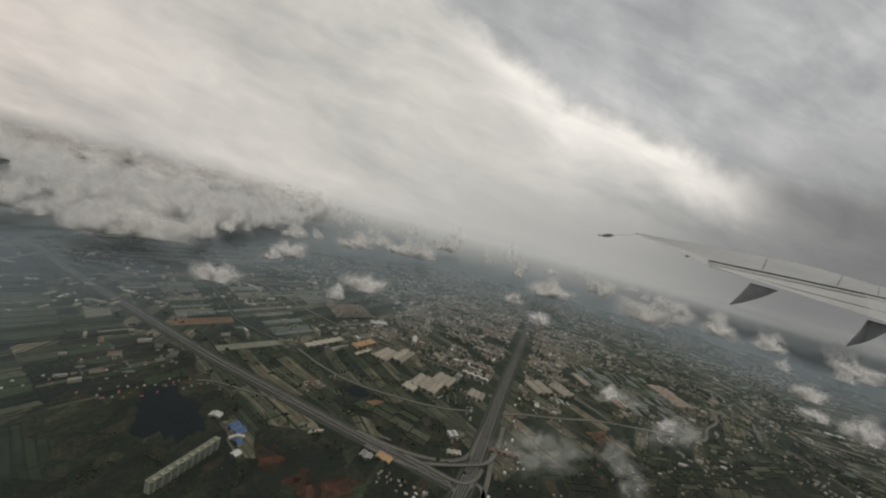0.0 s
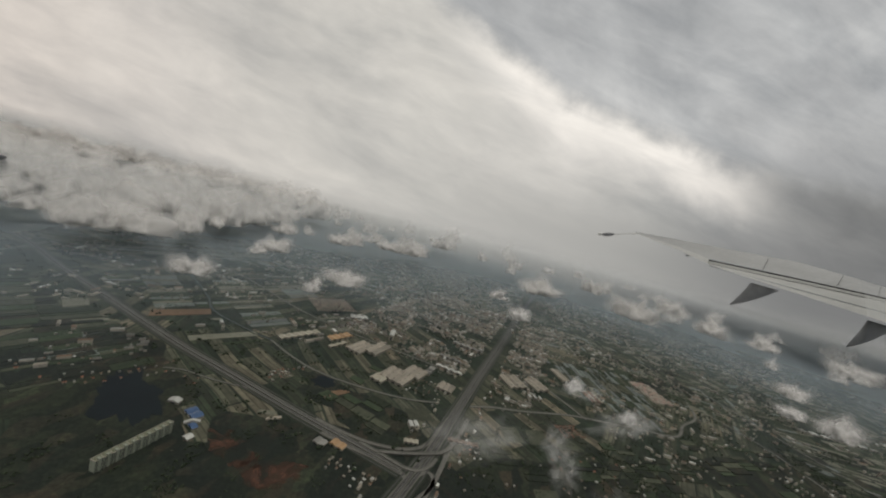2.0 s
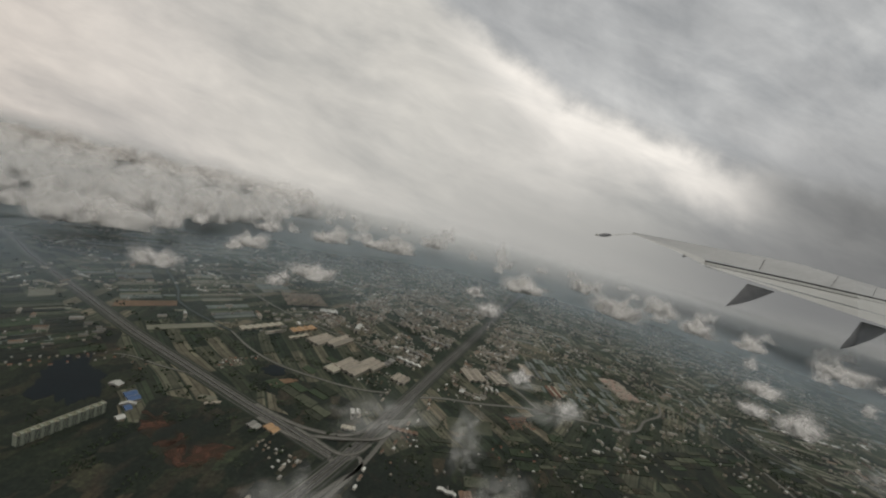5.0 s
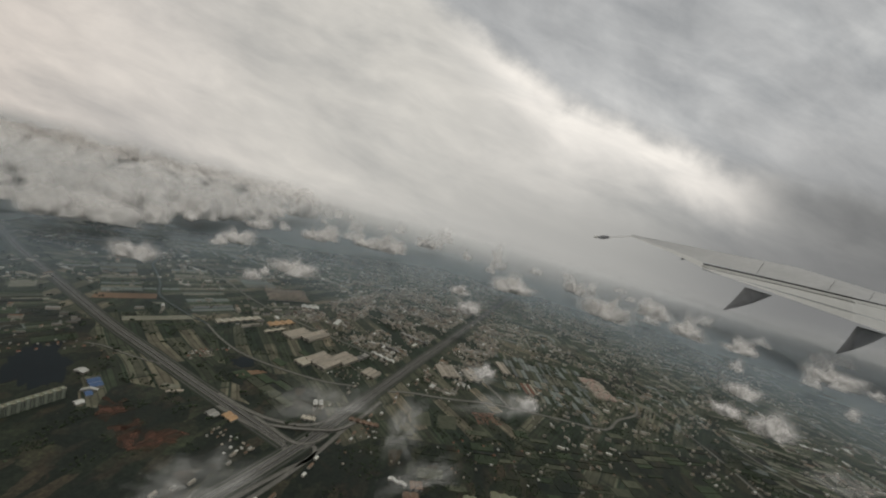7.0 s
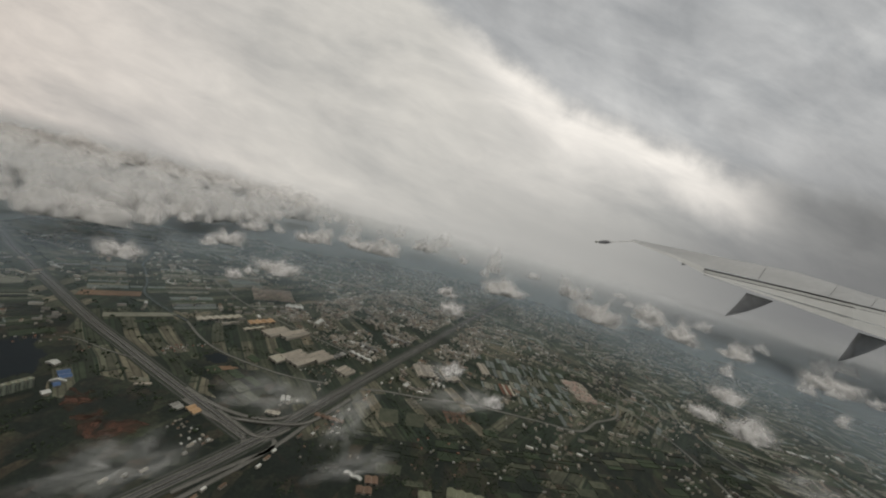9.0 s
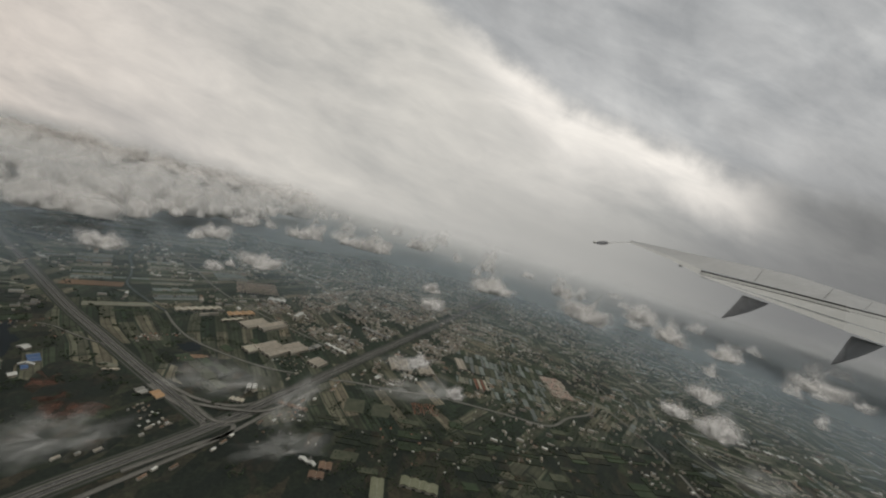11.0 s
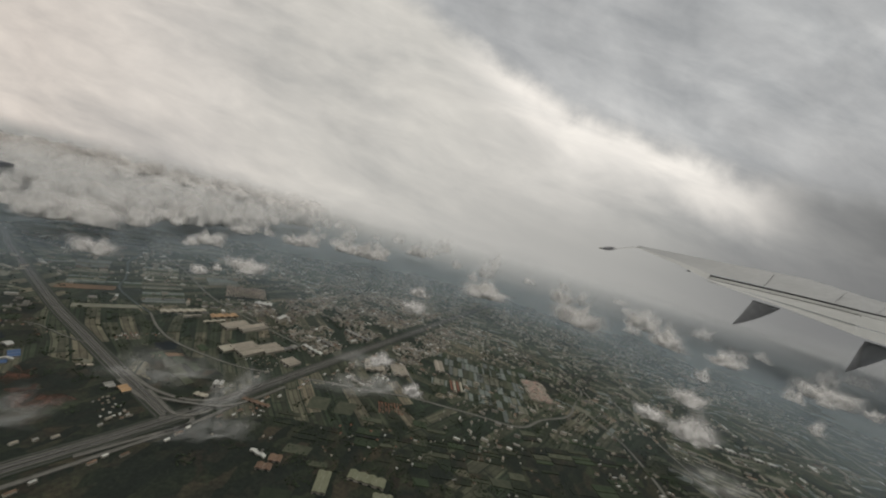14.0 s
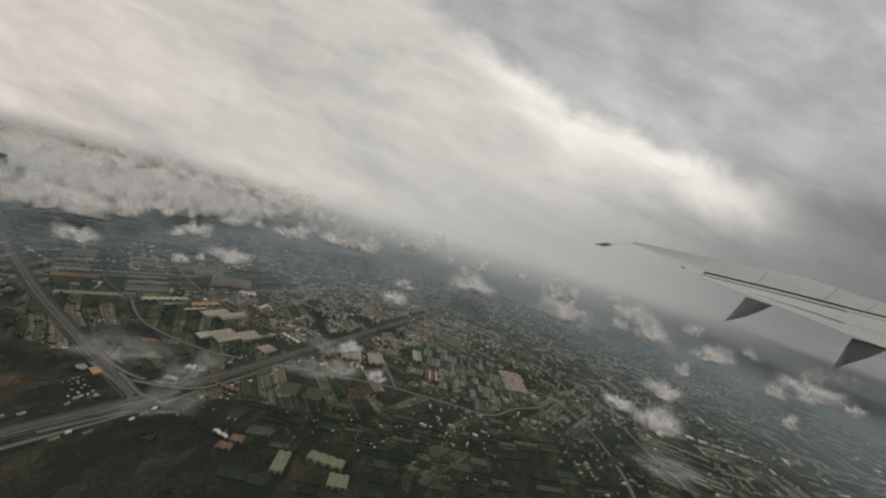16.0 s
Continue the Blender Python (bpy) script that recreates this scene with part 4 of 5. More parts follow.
shed(35.4, 118.6, 6.6, 6.2, -24, 0.9, ROOF_TAN, 3, "tan-roofed works beside the expressway")
shed(62.8, 120.3, 3.3, 1.7, 64, 0.9, ROOF_WHITE, 2, "white-roofed tank hall beside the expressway", lights=False)
for k in range(3):
    shed(74.5 + 2.5 * k, 125.8 + 0.2 * k, 0.9, 2.2, 8, 1.4, ROOF_WHITE, 1, "upright white-roofed block in a row of three", group="row of white blocks", lights=False)
shed(50.4, 167.9, 17.7, 2.3, -22, 0.9, ROOF_GREY, 5, "long pale grey-roofed factory behind the town", lights=False)
shed(101.7, 157.9, 4.8, 12.3, 12, 0.9, ROOF_TAN, 2, "brownish-roofed sheds among fields", lights=False)
shed(-13.6, 176.0, 9.8, 4.3, 18, 0.8, ROOF_WHITE, 3, "white-roofed works far out among fields", lights=False)
for k in range(4):
    shed(109.6 + 1.7 * k, 140.7 + 0.3 * k, 1.0, 9.6, 8, 0.5, ROOF_CREAM if k % 2 else ROOF_RED, 1, "narrow pale-roofed greenhouse in a row", group="row of greenhouses", lights=False)
for k in range(7):
    shed(247.7 + 6.5 * k, 157.3 - 0.9 * k, 4.5, 2.6 - 0.2 * k, 2, 0.9, ROOF_WHITE if k % 3 else ROOF_GREY, 2, "white-roofed sheds strung along a far road", lights=False)


def house_kind(length, width, height, roof):
    """One small house: walls, a hipped roof with eaves, and dark openings."""
    thing = tagged(new("house"), {ROOF_RED: "small house with a red tiled roof", ROOF_BROWN: "small house with a brown tiled roof", ROOF_GREY: "small house with a grey sheet roof",
                                  ROOF_WHITE: "small house with a white sheet roof", ROOF_ORANGE: "small house with an orange sheet roof", ROOF_TAN: "small house with a tan sheet roof"}[roof], "house", "houses of the plain")
    part("wall", block(bmesh.new(), -length / 2, length / 2, -width / 2, width / 2, -0.1, height), WALL_PALE, thing)
    bm = bmesh.new()
    e = 0.07
    v = [bm.verts.new(p) for p in ((-length / 2 - e, -width / 2 - e, height), (length / 2 + e, -width / 2 - e, height), (length / 2 + e, width / 2 + e, height), (-length / 2 - e, width / 2 + e, height),
                                   (-length / 2 + width * 0.3, 0, height + width * 0.32), (length / 2 - width * 0.3, 0, height + width * 0.32))]
    for f in ((0, 1, 5, 4), (1, 2, 5), (2, 3, 4, 5), (3, 0, 4), (3, 2, 1, 0)):
        bm.faces.new([v[i] for i in f])
    part("roof", bm, roof, thing)
    part("door", block(bmesh.new(), -0.08, 0.08, -width / 2 - 0.02, -width / 2, 0.0, height * 0.7), GLASS_DARK, thing)
    return thing


KINDS = {}


MORE_HOUSES = []
NEAR = [0]


def place_house(x, y, turn, roof, rnd):
    NEAR[0] += 1
    if NEAR[0] > 285:
        MORE_HOUSES.append((x, y, rnd.uniform(0.5, 0.95), 0.5, 0.36, radians(turn), 1 + [ROOF_GREY, ROOF_WHITE, ROOF_TAN, ROOF_BROWN, ROOF_RED, ROOF_ORANGE].index(roof) % 5))
        return None
    key = (roof.name, rnd.randrange(3))
    if key not in KINDS:
        size = (0.6, 0.42, 0.3) if key[1] == 0 else (0.85, 0.48, 0.32) if key[1] == 1 else (0.5, 0.46, 0.4)
        KINDS[key] = house_kind(*size, roof)
        KINDS[key].matrix_world = pose(x, y, 0, 0, 0, turn)
        return KINDS[key]
    return copy_thing(KINDS[key], pose(x, y, 0, 0, 0, turn))


def village(x, y, length, width, turn, pitch, fill, roofs, seed, jitter=0.35):
    """Rows of houses inside a rectangle, some plots left empty."""
    rnd = random.Random(seed)
    c, s = math.cos(radians(turn)), math.sin(radians(turn))
    for i in range(int(length / pitch)):
        for j in range(int(width / pitch)):
            u, v = (i + 0.5) * pitch - length / 2 + rnd.uniform(-jitter, jitter) * pitch, (j + 0.5) * pitch - width / 2 + rnd.uniform(-jitter, jitter) * pitch
            px, py = x + u * c - v * s, y + u * s + v * c
            if rnd.random() < fill and is_free(px, py, 0.7):
                place_house(px, py, turn + rnd.choice((0, 90)) + rnd.uniform(-6, 6), rnd.choice(roofs), rnd)


village(85.8, 107.0, 11.2, 8.9, 17, 1.3, 0.85, [ROOF_RED] * 5 + [ROOF_BROWN], 1, 0.12)
village(10.0, 66.2, 19.4, 11.8, -23, 1.6, 0.62, [ROOF_WHITE, ROOF_GREY, ROOF_TAN, ROOF_TAN, ROOF_BROWN], 2)
village(-7.8, 76.8, 9.8, 5.9, -26, 1.7, 0.4, [ROOF_GREY, ROOF_TAN, ROOF_BROWN], 16)
village(40.2, 82.6, 12.5, 7.8, 3, 1.7, 0.6, [ROOF_BROWN, ROOF_RED, ROOF_WHITE, ROOF_GREY], 3)
village(-69.1, 85.1, 9.0, 33.5, -47, 2.0, 0.5, [ROOF_RED, ROOF_BROWN, ROOF_GREY, ROOF_GREY, ROOF_TAN], 4)
village(-90.3, 82.1, 7.9, 27.7, -53, 2.2, 0.4, [ROOF_RED, ROOF_BROWN, ROOF_GREY, ROOF_WHITE], 5)
village(-50.2, 92.3, 16.1, 7.1, -30, 1.8, 0.45, [ROOF_BROWN, ROOF_GREY, ROOF_RED], 6)
village(-29.4, 102.1, 11.1, 6.7, 52, 1.5, 0.7, [ROOF_TAN, ROOF_GREY, ROOF_WHITE, ROOF_RED], 7)
village(-23.8, 109.2, 13.3, 3.3, 48, 1.5, 0.7, [ROOF_RED, ROOF_WHITE, ROOF_GREY], 8)
village(-8.7, 95.5, 12.1, 2.7, 39, 1.6, 0.6, [ROOF_BROWN, ROOF_TAN, ROOF_GREY], 9)
village(26.8, 115.6, 15.7, 17.8, 65, 1.9, 0.55, [ROOF_GREY, ROOF_WHITE, ROOF_TAN, ROOF_BROWN], 10)
village(62.7, 114.5, 15.4, 9.8, 19, 1.8, 0.5, [ROOF_GREY, ROOF_WHITE, ROOF_TAN, ROOF_BROWN], 11)
village(84.1, 83.3, 37.0, 19.7, 7, 2.7, 0.33, [ROOF_BROWN, ROOF_GREY, ROOF_RED, ROOF_WHITE, ROOF_TAN], 12, 0.5)
village(46.0, 69.4, 19.7, 9.7, 5, 2.4, 0.35, [ROOF_BROWN, ROOF_GREY, ROOF_TAN], 13, 0.5)
village(128.9, 90.2, 43.0, 31.6, 9, 4.6, 0.33, [ROOF_BROWN, ROOF_GREY, ROOF_WHITE], 14, 0.5)
village(29.1, 149.4, 29.4, 30.7, 65, 2.1, 0.42, [ROOF_GREY, ROOF_WHITE, ROOF_TAN, ROOF_BROWN, ROOF_GREY], 15)


# ---- fields, ponds and bare soil ----
def parcel(x, y, length, width, turn, mat, high, name="field", label="", kind="structure"):
    """A field or pond: a low slab with a skewed outline and rounded corners."""
    rnd = random.Random(int(x * 31 + y * 57))
    c, s = math.cos(radians(turn)), math.sin(radians(turn))
    bm = bmesh.new()
    outline = []
    skew = rnd.uniform(-0.12, 0.12) * width
    for sx, sy in ((-1, -1), (1, -1), (1, 1), (-1, 1)):
        for k in range(3):
            a = (k - 1) * 0.5
            ux = sx * (length / 2 - 0.25 * (1 - (1 if (k == 0) == (sx * sy > 0) else 0)))
            uy = sy * (width / 2 - 0.25 * (1 - (0 if (k == 0) == (sx * sy > 0) else 1)))
            if k == 1:
                ux, uy = sx * (length / 2 - 0.07), sy * (width / 2 - 0.07)
            outline.append((ux + rnd.uniform(-0.08, 0.08) + skew * sy, uy + rnd.uniform(-0.08, 0.08)))
    outline.sort(key=lambda p: math.atan2(p[1] * length / width, p[0]))
    low = [bm.verts.new((x + u * c - v * s, y + u * s + v * c, -0.02)) for u, v in outline]
    top = [bm.verts.new((p.co.x, p.co.y, high)) for p in low]
    bm.faces.new(top)
    for i in range(len(low)):
        j = (i + 1) % len(low)
        bm.faces.new((low[i], low[j], top[j], top[i]))
    ob = finish(bm, name, mat, None if label else ground)
    return tagged(ob, label, name, kind=kind) if label else ob


def patch(x, y, length, width, turn, mat, high, name, label, seed):
    """An irregular spread of soil or water with a ragged outline."""
    c, s = math.cos(radians(turn)), math.sin(radians(turn))
    bm = bmesh.new()
    rim = []
    for k in range(72):
        a = k * math.tau / 72
        w = Vector((math.cos(a), math.sin(a), seed))
        r = 1 + 0.55 * noise.noise(w * 1.4) + 0.3 * noise.noise(w * 4.0) + 0.12 * noise.noise(w * 11.0)
        u, v = math.cos(a) * r * length / 2, math.sin(a) * r * width / 2
        rim.append((x + u * c - v * s, y + u * s + v * c))
    middle = bm.verts.new((x, y, high))
    top = [bm.verts.new((a, b, high)) for a, b in rim]
    low = [bm.verts.new((a, b, -0.02)) for a, b in rim]
    for k in range(72):
        j = (k + 1) % 72
        bm.faces.new((middle, top[k], top[j]))
        bm.faces.new((low[k], low[j], top[j], top[k]))
    return tagged(finish(bm, name, mat), label, name, kind="structure")


parcel(-85.3, 135.0, 22.0, 6.7, 40, SOIL_ORANGE, 0.09, "field", "long strip of bare orange soil beside the canal")
parcel(-70.7, 135.6, 4.4, 2.1, 42, FIELD_PALE, 0.08, "field", "small pale bare plot beside the canal")
parcel(-59.0, 122.5, 24.9, 4.5, 41, FIELD_PALE, 0.08, "field", "long pale grey-green strip field")
parcel(-119.2, 123.1, 7.6, 8.5, 54, FIELD_PALE, 0.08, "field", "pale squarish fallow field beside ponds")
patch(-24.6, 65.7, 19.0, 7.3, -30, SOIL_RED, 0.05, "field", "bare red-brown soil among scrub", 1.3)
patch(-11.6, 61.0, 16.3, 8.6, 4, SOIL_RED, 0.05, "field", "bare red-brown soil among scrub", 4.7)
patch(-59.9, 77.6, 29.4, 13.0, -43, DARK_POND, 0.06, "pond", "large dark still pond beside apartment blocks", 2.2)
patch(-5.9, 99.5, 10.4, 2.6, 34, SOIL_ORANGE, 0.05, "field", "crescent of bare orange soil beside a canal", 7.1)
parcel(-19.1, 111.7, 5.7, 3.7, 50, FIELD_DULL, 0.06, "field", "small fallow field beside the canal")
patch(-11.5, 104.9, 9.0, 7.4, 52, DARK_POND, 0.05, "pond", "dark pond between motorway and canal", 3.9)
parcel(59.1, 96.7, 7.4, 8.3, 11, FIELD_DULL, 0.05, "pond", "dull grey-brown pond near the expressway")
parcel(69.2, 98.2, 7.3, 8.2, 11, FIELD_DULL, 0.05, "pond", "dull grey-brown pond near the expressway")
parcel(24.6, 96.7, 8.8, 6.3, 14, FIELD_DULL, 0.05, "field", "dull fallow field beside the expressway")
parcel(-22.5, 81.7, 5.1, 2.0, 8, FIELD_PALE, 0.05, "field", "small pale plot in dark grassland")
parcel(-19.6, 79.7, 4.4, 0.9, 30, ROOF_TAN, 0.3, "field", "small pale bank of earth in dark grassland")
for fx, fy, fl, fw, ft in ((-32.8, 187.3, 23.2, 20.6, 34), (157.8, 162.7, 21.8, 12.4, -85)):
    take(fx, fy, fl, fw, ft)
for x, y, l, w, t in ((-85.3, 135.0, 22.0, 7.1, 40), (-59.0, 122.5, 24.9, 4.9, 41), (-119.2, 123.1, 8.0, 8.9, 54), (-24.7, 64.9, 16.0, 4.6, -29), (-11.7, 60.2, 12.3, 6.1, 4), (-60.2, 75.9, 27.7, 17.9, -42),
                      (-11.5, 104.9, 9.0, 7.9, 52), (59.1, 96.7, 7.4, 8.3, 11), (69.2, 98.2, 7.3, 8.2, 11), (24.6, 96.7, 8.8, 6.3, 14), (-19.1, 111.7, 5.7, 3.7, 50)):
    take(x, y, l, w, t)

PARCELS = [0]


def strips(x, y, length, width, turn, run, deep, mats, seed, fill=0.9, gap=0.5):
    """A district of strip fields: rows across the run, each cut into strips of uneven depth."""
    rnd = random.Random(seed)
    c, s = math.cos(radians(turn)), math.sin(radians(turn))
    u = -length / 2
    while u < length / 2:
        step = run * rnd.uniform(0.7, 1.25)
        v = -width / 2 + rnd.uniform(0, deep)
        while v < width / 2:
            d = deep * rnd.uniform(0.5, 1.5)
            mu, mv = u + step / 2, v + d / 2
            corners = [(mu, mv)] + [(mu + a * step * 0.5, mv + b * d * 0.5) for a in (-1, -0.5, 0.5, 1) for b in (-1, 1)]
            if rnd.random() < fill and all(is_free(x + a * c - b * s, y + a * s + b * c, 0.1) for a, b in corners):
                high = 0.03 + 0.0004 * PARCELS[0]
                parcel(x + mu * c - mv * s, y + mu * s + mv * c, step - gap, max(0.5, d - gap), turn, rnd.choice(mats), high)
                PARCELS[0] += 1
            v += d
        u += step


patch(-72.6, 78.5, 75.2, 40.0, -38, SCRUB, 0.012, "ground", "dark rough grass and scrub round a pond", 3.3)
# scrub laid over the near ground, dark enough to hold the window-edge shade
patch(37.9, 52.2, 215.2, 65.8, 3, SCRUB, 0.008, "ground", "dark rough grass and scrub beside the motorway, with window-edge shade painted in", 12.4)
patch(2.7, 93.3, 49.2, 19.1, -25, SCRUB, 0.016, "ground", "dark rough grass between motorway and lane", 21.4)
patch(34.5, 182.9, 14.9, 14.5, 61, SCRUB, 0.016, "ground", "dark wooded park in the town", 5.4)
patch(179.2, 190.2, 50.4, 35.1, 22, SCRUB, 0.02, "ground", "dark wooded country beyond the fields", 7.7)
strips(-81.4, 149.7, 104.9, 90.2, 45, 20, 2.7, [FIELD_DULL, FIELD_GREEN, FIELD_GREEN, POND, POND, FIELD_PALE, FIELD_PALE], 21)
strips(-116.5, 101.0, 69.7, 97.3, 56, 11, 3.2, [SCRUB, SCRUB, FIELD_GREEN, FIELD_GREEN, FIELD_DULL], 22)
strips(128.2, 149.3, 56.9, 56.5, 93, 9, 2.3, [POND, POND, FIELD_DULL, FIELD_PALE, FIELD_GREEN], 23, 0.95, 0.45)
strips(-181.8, 234.3, 106.2, 88.6, 43, 22, 2.6, [FIELD_DULL, POND, FIELD_PALE, FIELD_PALE, POND], 24, 0.85)
strips(11.0, 100.0, 37.1, 33.8, -27, 7, 3.4, [FIELD_GREEN, FIELD_GREEN, FIELD_GREEN, FIELD_DULL], 25, 0.6)
strips(99.1, 72.7, 94.4, 54.0, 9, 7, 3.0, [SCRUB, SCRUB, FIELD_GREEN, FIELD_DULL], 26, 0.4)
# real dark scrub, its spread also standing in for the window's vignette
patch(232.6, 88.1, 177.8, 113.5, 14, SCRUB, 0.012, "ground", "dark scrubland of the eastern plain, with vignette shade in its tone", 8.8)
strips(189.5, 94.4, 84.0, 61.4, 13, 10, 2.4, [SCRUB, FIELD_GREEN, FIELD_DULL], 28, 0.4)
strips(-163.6, 102.8, 67.7, 88.0, 50, 14, 4.0, [FIELD_GREEN, SCRUB, FIELD_DULL], 29)
# the wide meadow inside the river bend
strips(-257.3, 214.8, 72.0, 58.4, 34, 50, 26, [FIELD_DULL], 30, 1.0)


# ---- far settlements, joined: too many and too small to tell apart ----
def far_houses(name, label, roofs, spots, wall=WALL_PALE):
    verts, faces, mats = [], [], []
    for x, y, length, width, height, turn, roof in spots:
        c, s, b = math.cos(turn), math.sin(turn), len(verts)
        for u, v, z in ((-1, -1, -0.05), (1, -1, -0.05), (1, 1, -0.05), (-1, 1, -0.05), (-1, -1, height), (1, -1, height), (1, 1, height), (-1, 1, height)):
            verts.append((x + u * length / 2 * c - v * width / 2 * s, y + u * length / 2 * s + v * width / 2 * c, z))
        for u in (-1, 1):
            verts.append((x + u * length / 2 * c, y + u * length / 2 * s, height + width * 0.2))
        for f, m in (((0, 1, 5, 4), 0), ((2, 3, 7, 6), 0), ((1, 2, 6, 9, 5), 0), ((3, 0, 4, 8, 7), 0), ((4, 5, 9, 8), roof), ((6, 7, 8, 9), roof)):
            faces.append([b + i for i in f])
            mats.append(m)
    mesh = bpy.data.meshes.new(name)
    mesh.from_pydata(verts, [], faces)
    for m in (wall, *roofs):
        mesh.materials.append(m)
    mesh.polygons.foreach_set("material_index", mats)
    mesh.validate()
    return tagged(new(name, mesh), label, "houses", kind="stuff")


def spots_in(x, y, length, width, turn, count, seed, small, large, roofs, align, clump=0.0, clear=True, rows=0.0):
    rnd = random.Random(seed)
    c, s = math.cos(radians(turn)), math.sin(radians(turn))
    found = []
    while len(found) < count:
        count -= 0.02
        u, v = rnd.uniform(-0.5, 0.5) * length, rnd.uniform(-0.5, 0.5) * width
        if rows:
            u = round(u / rows) * rows + rnd.gauss(0, 0.12) * rows
        px, py = x + u * c - v * s, y + u * s + v * c
        if clump and noise.noise(Vector((px / clump, py / clump, seed))) < rnd.uniform(-0.25, 0.3):
            continue
        if clear and not is_free(px, py, 0.6):
            continue
        big = rnd.random() ** 2.2
        found.append((px, py, small + (large - small) * big, (small + (large - small) * big) * rnd.uniform(0.22, 0.5), rnd.uniform(0.4, 0.9) + 0.3 * big,
                      radians(align + (90 if rnd.random() < 0.25 else 0) + rnd.gauss(0, 4)), rnd.choice(roofs)))
    return found


far_houses("outlying_houses", "small scattered houses with grey, white and brown roofs", [ROOF_GREY, ROOF_WHITE, ROOF_TAN, ROOF_BROWN, ROOF_RED], MORE_HOUSES)
ROOFS = [ROOF_GREY, ROOF_WHITE, ROOF_TAN, ROOF_BROWN, ROOF_RED]
far_houses("town_houses", "dense grey and white roofs of a town along the expressway", ROOFS, spots_in(52.2, 197.7, 130, 105, 64, 2600, 41, 0.7, 3.2, [1, 1, 3, 2, 3, 4, 4], -17, 15, True, 2.3))
far_houses("estate_houses", "close rows of pinkish-red roofs of a far estate", [ROOF_PINK, ROOF_TAN], [
    (-32.8 + 0.3 * ((i * 5 + j * 3) % 4) + (i * 1.45 - 11) * 0.83 - (j * 1.9 - 9.5) * 0.56, 187.3 + (i * 1.45 - 11) * 0.56 + (j * 1.9 - 9.5) * 0.83, 1.05, 0.8, 0.4, 0.6, 1 + (i * 7 + j * 3) % 2) for i in range(16) for j in range(11)])
far_houses("hill_estate_houses", "close rows of pinkish-tan roofs on bare ground", [ROOF_PINK, ROOF_TAN], [
    (x, y, 1.9, 1.3, 0.5, turn, roof) for x, y, _, _, _, turn, roof in spots_in(157.8, 162.7, 21.8, 12.4, -85, 210, 42, 1, 2, [1, 2, 2], 10, 0, False)])
far_houses("suburb_houses", "scattered pale roofs of suburbs beyond the town", ROOFS, spots_in(170, 290, 330, 300, 30, 2800, 43, 0.7, 3.0, [1, 1, 1, 2, 3, 4, 4], -10, 38, True, 4.4))
far_houses("plain_houses", "scattered pale roofs of hamlets on the far plain", ROOFS, spots_in(-60, 320, 360, 330, 40, 2300, 44, 0.8, 4.0, [1, 1, 1, 2, 3, 4], 40, 34, True, 3.8))
far_houses("east_houses", "scattered pale roofs of hamlets in scrubland", ROOFS, spots_in(228.7, 151.5, 130.8, 131.3, 9, 320, 45, 0.6, 2.2, [1, 2, 3, 4], 20, 40, True, 6.0))
far_houses("roadside_houses", "small pale roofs strung along the frontage roads", ROOFS, [
    (p.x + q * (6.9 + k % 3), p.y - 0.25 * q * (6.9 + k % 3), 1.0 + 0.3 * (k % 4), 0.8, 0.5, 1.27, 1 + k % 4) for k, (p, q) in enumerate((p, q) for p in M2[8:80] for q in (-1, 1)) if (k * 7) % 5 < 3 and is_free(p.x + q * 7.2, p.y - 1.8 * q, -0.5)])


def sector(rnd, near, far, west=-62, east=82):
    """A place on the plain between two distances, evenly spread over the ground."""
    r, a = math.sqrt(rnd.uniform(near * near, far * far)), radians(rnd.uniform(west, east))
    return 55 + r * math.sin(a), -24 + r * math.cos(a)


def far_fields():
    """Strips of fields and ponds beyond the near districts, laid out district by district."""
    rnd = random.Random(77)
    verts, faces, mats = [], [], []
    for cx in range(-640, 760, 25):
        for cy in range(40, 720, 25):
            mx, my = cx + rnd.uniform(-4, 4), cy + rnd.uniform(-4, 4)
            away, side = math.hypot(mx - 55, my + 24), math.degrees(math.atan2(mx - 55, my + 24))
            if side < -64 or side > 82 or away > 690 or any(math.hypot(mx - x, my - y) < room for x, y, room in DISTRICTS) or rnd.random() < 0.12:
                continue
            turn = 1.6 * noise.noise(Vector((mx / 130, my / 130, 4))) + (1.57 if rnd.random() < 0.3 else 0)
            c, s, high = math.cos(turn), math.sin(turn), 0.0213 + 0.0198 * ((cx // 25 + 2 * (cy // 25)) % 5)
            run, u = rnd.uniform(5, 13), -11.0
            while u < 10:
                step, v = run * rnd.uniform(0.7, 1.3), -11.0
                while v < 10.5:
                    d = rnd.uniform(1.0, 3.0)
                    if rnd.random() < 0.75:
                        b = len(verts)
                        for p, q in ((u, v), (u + step - 0.5, v), (u + step - 0.5, v + d - 0.35), (u, v + d - 0.35)):
                            verts.append((mx + p * c - q * s, my + p * s + q * c, high))
                        faces.append((b, b + 1, b + 2, b + 3))
                        mats.append(rnd.choice((0, 0, 0, 0, 1, 1, 2, 2, 2, 3)))
                    v += d
                u += step
    mesh = bpy.data.meshes.new("far_fields")
    mesh.from_pydata(verts, [], faces)
    for m in (FIELD_GREEN, FIELD_DULL, FIELD_PALE, POND):
        mesh.materials.append(m)
    mesh.polygons.foreach_set("material_index", mats)
    return tagged(new("far_fields", mesh), "far strip fields and fish ponds in dull greens and greys", "fields", kind="stuff")


DISTRICTS = [(-60, 130, 95), (-130, 160, 70), (0, 100, 90), (60, 150, 75), (125, 150, 50), (60, 60, 120), (150, 80, 60)]
far_fields()
rnd_far = random.Random(91)
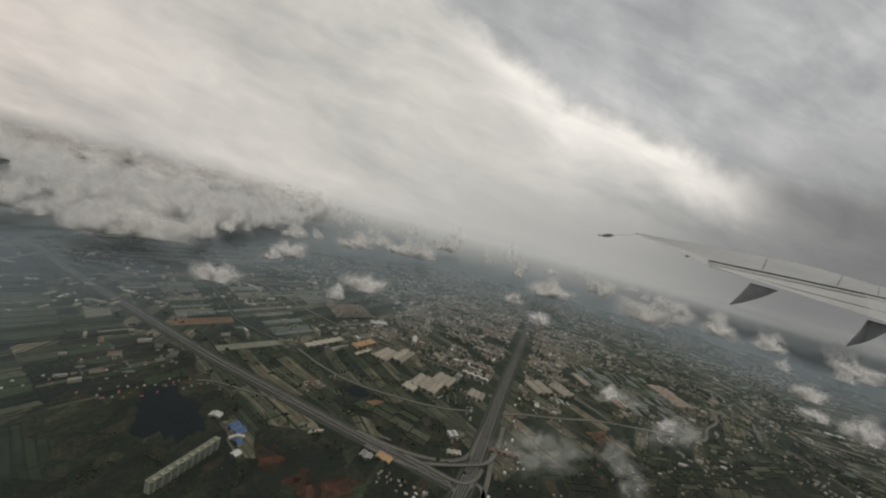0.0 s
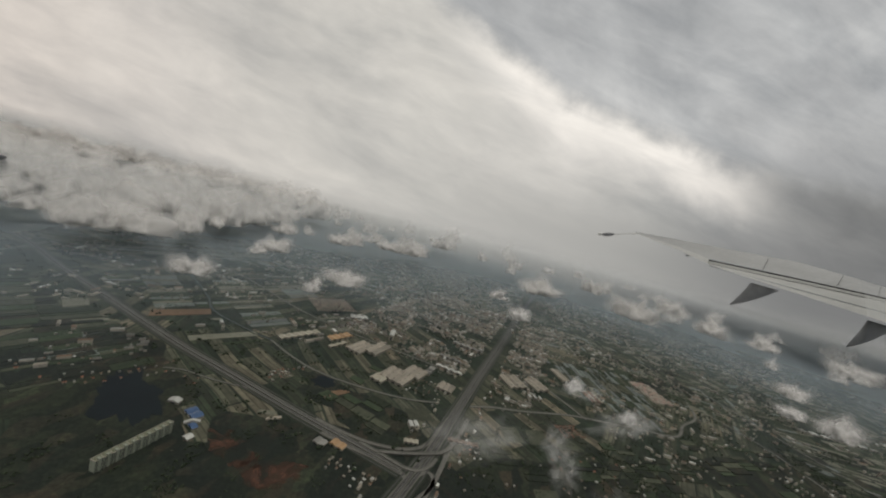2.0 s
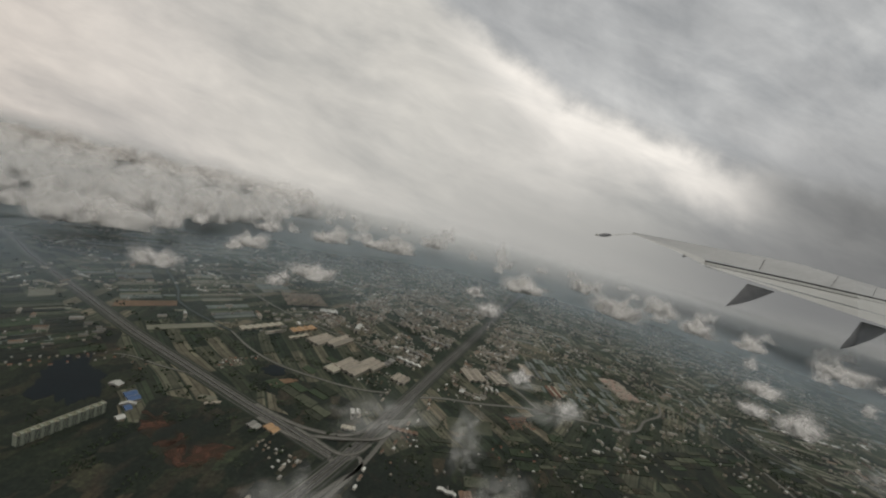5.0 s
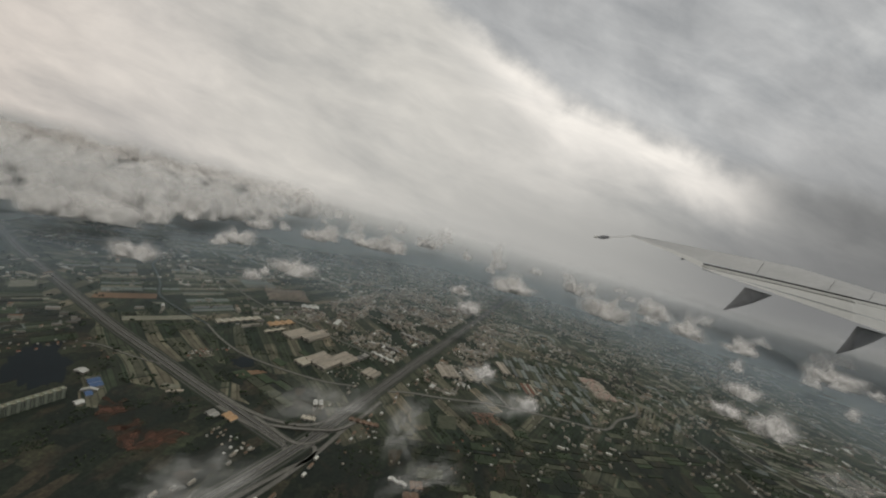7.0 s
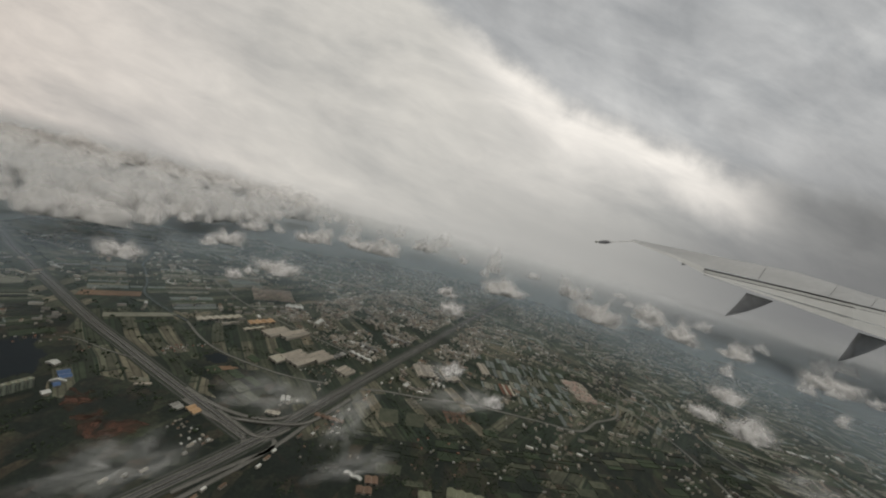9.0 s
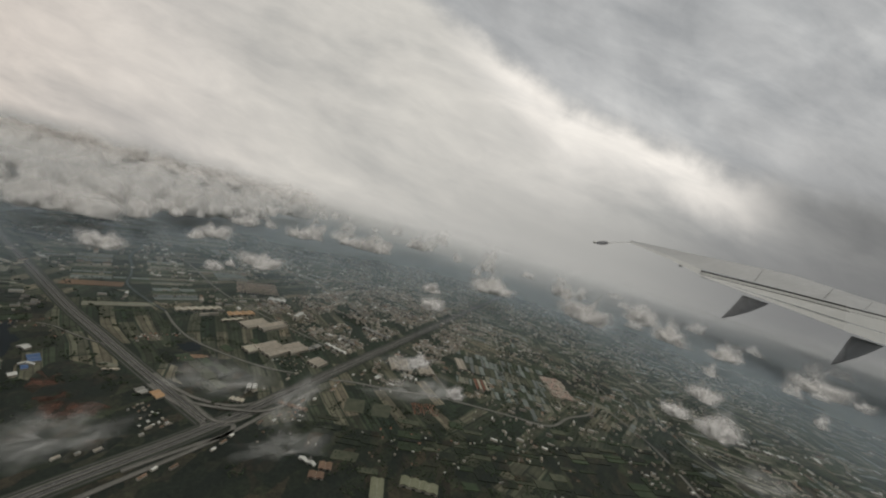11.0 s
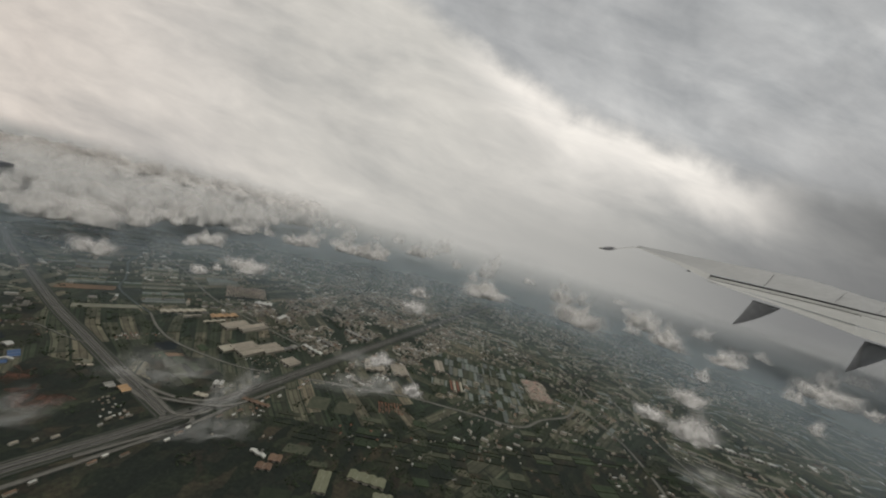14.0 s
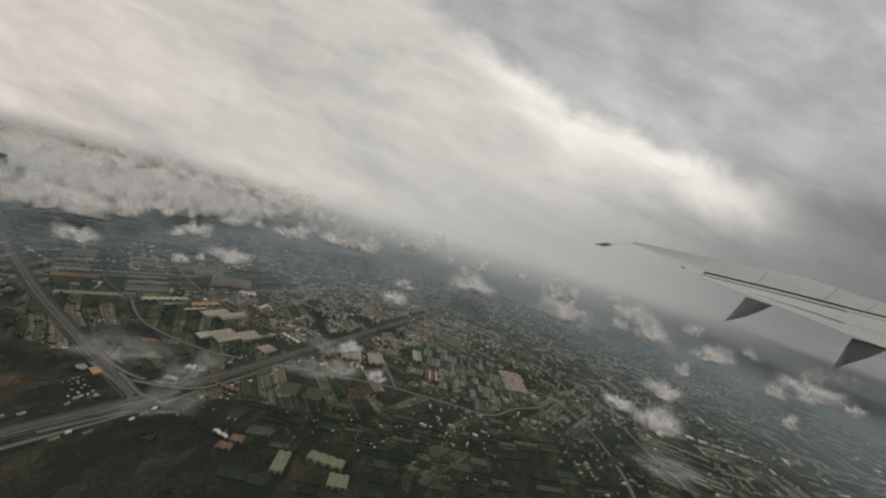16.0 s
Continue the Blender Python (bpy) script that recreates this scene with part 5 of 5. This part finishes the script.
far_houses("country_houses", "small pale roofs of farms and workshops scattered over the far country", ROOFS, [
    (x, y, 0.9 + 5.0 * rnd_far.random() ** 2.5, rnd_far.uniform(0.7, 1.8), rnd_far.uniform(0.4, 0.9), 0.3 * math.sin(x / 60) + rnd_far.choice((0.2, 1.8)), rnd_far.choice((1, 1, 2, 2, 3, 3, 4)))
    for x, y in (sector(rnd_far, 230, 680) for _ in range(9000)) if noise.noise(Vector((x / 38, y / 38, 2))) > rnd_far.uniform(-0.15, 0.3)])


# ---- trees and scrub ----
def foliage(name, label, spots, seed):
    """Crowns of several ragged leaf clumps each, over a short stem."""
    rnd = random.Random(seed)
    bm = bmesh.new()
    bmesh.ops.create_icosphere(bm, subdivisions=1, radius=1.0)
    base = np.array([v.co[:] for v in bm.verts])
    tris = np.array([[v.index for v in f.verts] for f in bm.faces])
    bm.free()
    gen = np.random.default_rng(seed)
    verts, faces, at = [], [], 0
    for x, y, size in spots:
        for k in range(3):
            r = size * rnd.uniform(0.32, 0.55)
            centre = np.array([x + rnd.uniform(-0.45, 0.45) * size, y + rnd.uniform(-0.45, 0.45) * size, size * rnd.uniform(0.3, 0.7)])
            verts.append(centre + base * r * gen.uniform(0.6, 1.3, (len(base), 1)) * (1, 1, 0.8))
            faces.append(tris + at)
            at += len(base)
    verts, faces = np.concatenate(verts), np.concatenate(faces)
    mesh = bpy.data.meshes.new(name)
    mesh.from_pydata(verts.tolist(), [], faces.tolist())
    mesh.materials.append(LEAF)
    return tagged(new(name, mesh), label, "trees", kind="stuff")


def wood(x, y, length, width, turn, count, seed, clump, level=0.0):
    rnd = random.Random(seed)
    c, s = math.cos(radians(turn)), math.sin(radians(turn))
    spots = []
    for _ in range(int(count * 4)):
        u, v = rnd.uniform(-0.5, 0.5) * length, rnd.uniform(-0.5, 0.5) * width
        px, py = x + u * c - v * s, y + u * s + v * c
        if noise.noise(Vector((px / clump, py / clump, seed))) > level + rnd.uniform(-0.05, 0.05) and is_free(px, py, 0.3, len(TAKEN) < 400):
            spots.append((px, py, rnd.uniform(0.22, 0.55)))
        if len(spots) >= count:
            break
    return spots


foliage("scrub_trees", "dark green scrub and trees between fields", wood(31.0, 95.9, 205.3, 91.8, 4, 4800, 51, 7, 0.2), 51)
foliage("village_trees", "dark green garden trees among houses", wood(86.6, 83.0, 56.0, 37.9, 8, 900, 52, 5, 0.0), 52)
foliage("field_trees", "dark green trees along field edges", wood(-91.6, 143.7, 172.3, 114.8, 44, 2200, 53, 8, 0.28), 53)
foliage("east_trees", "dark green scrub over the eastern plain", wood(198.7, 143.1, 154.0, 140.3, 0, 4500, 54, 14, 0.2), 54)
foliage("park_trees", "dark green trees of a town park", wood(34.5, 182.9, 17.2, 19.4, 61, 700, 57, 6, -0.2), 57)
foliage("canal_trees", "dark green trees along canal and motorway", [(p.x + q * (o + 0.8 * math.sin(k * 1.7)), p.y + q * o * 0.9, 0.7 + 0.4 * ((k * 37) % 7) / 7) for k, (p, q, o) in enumerate(
    (p, q, o) for line, o in ((M1, 5.2), (M1, 5.9)) for p in line[20:] for q in (-1, 1)) if (k * 13) % 7 < 3], 55)
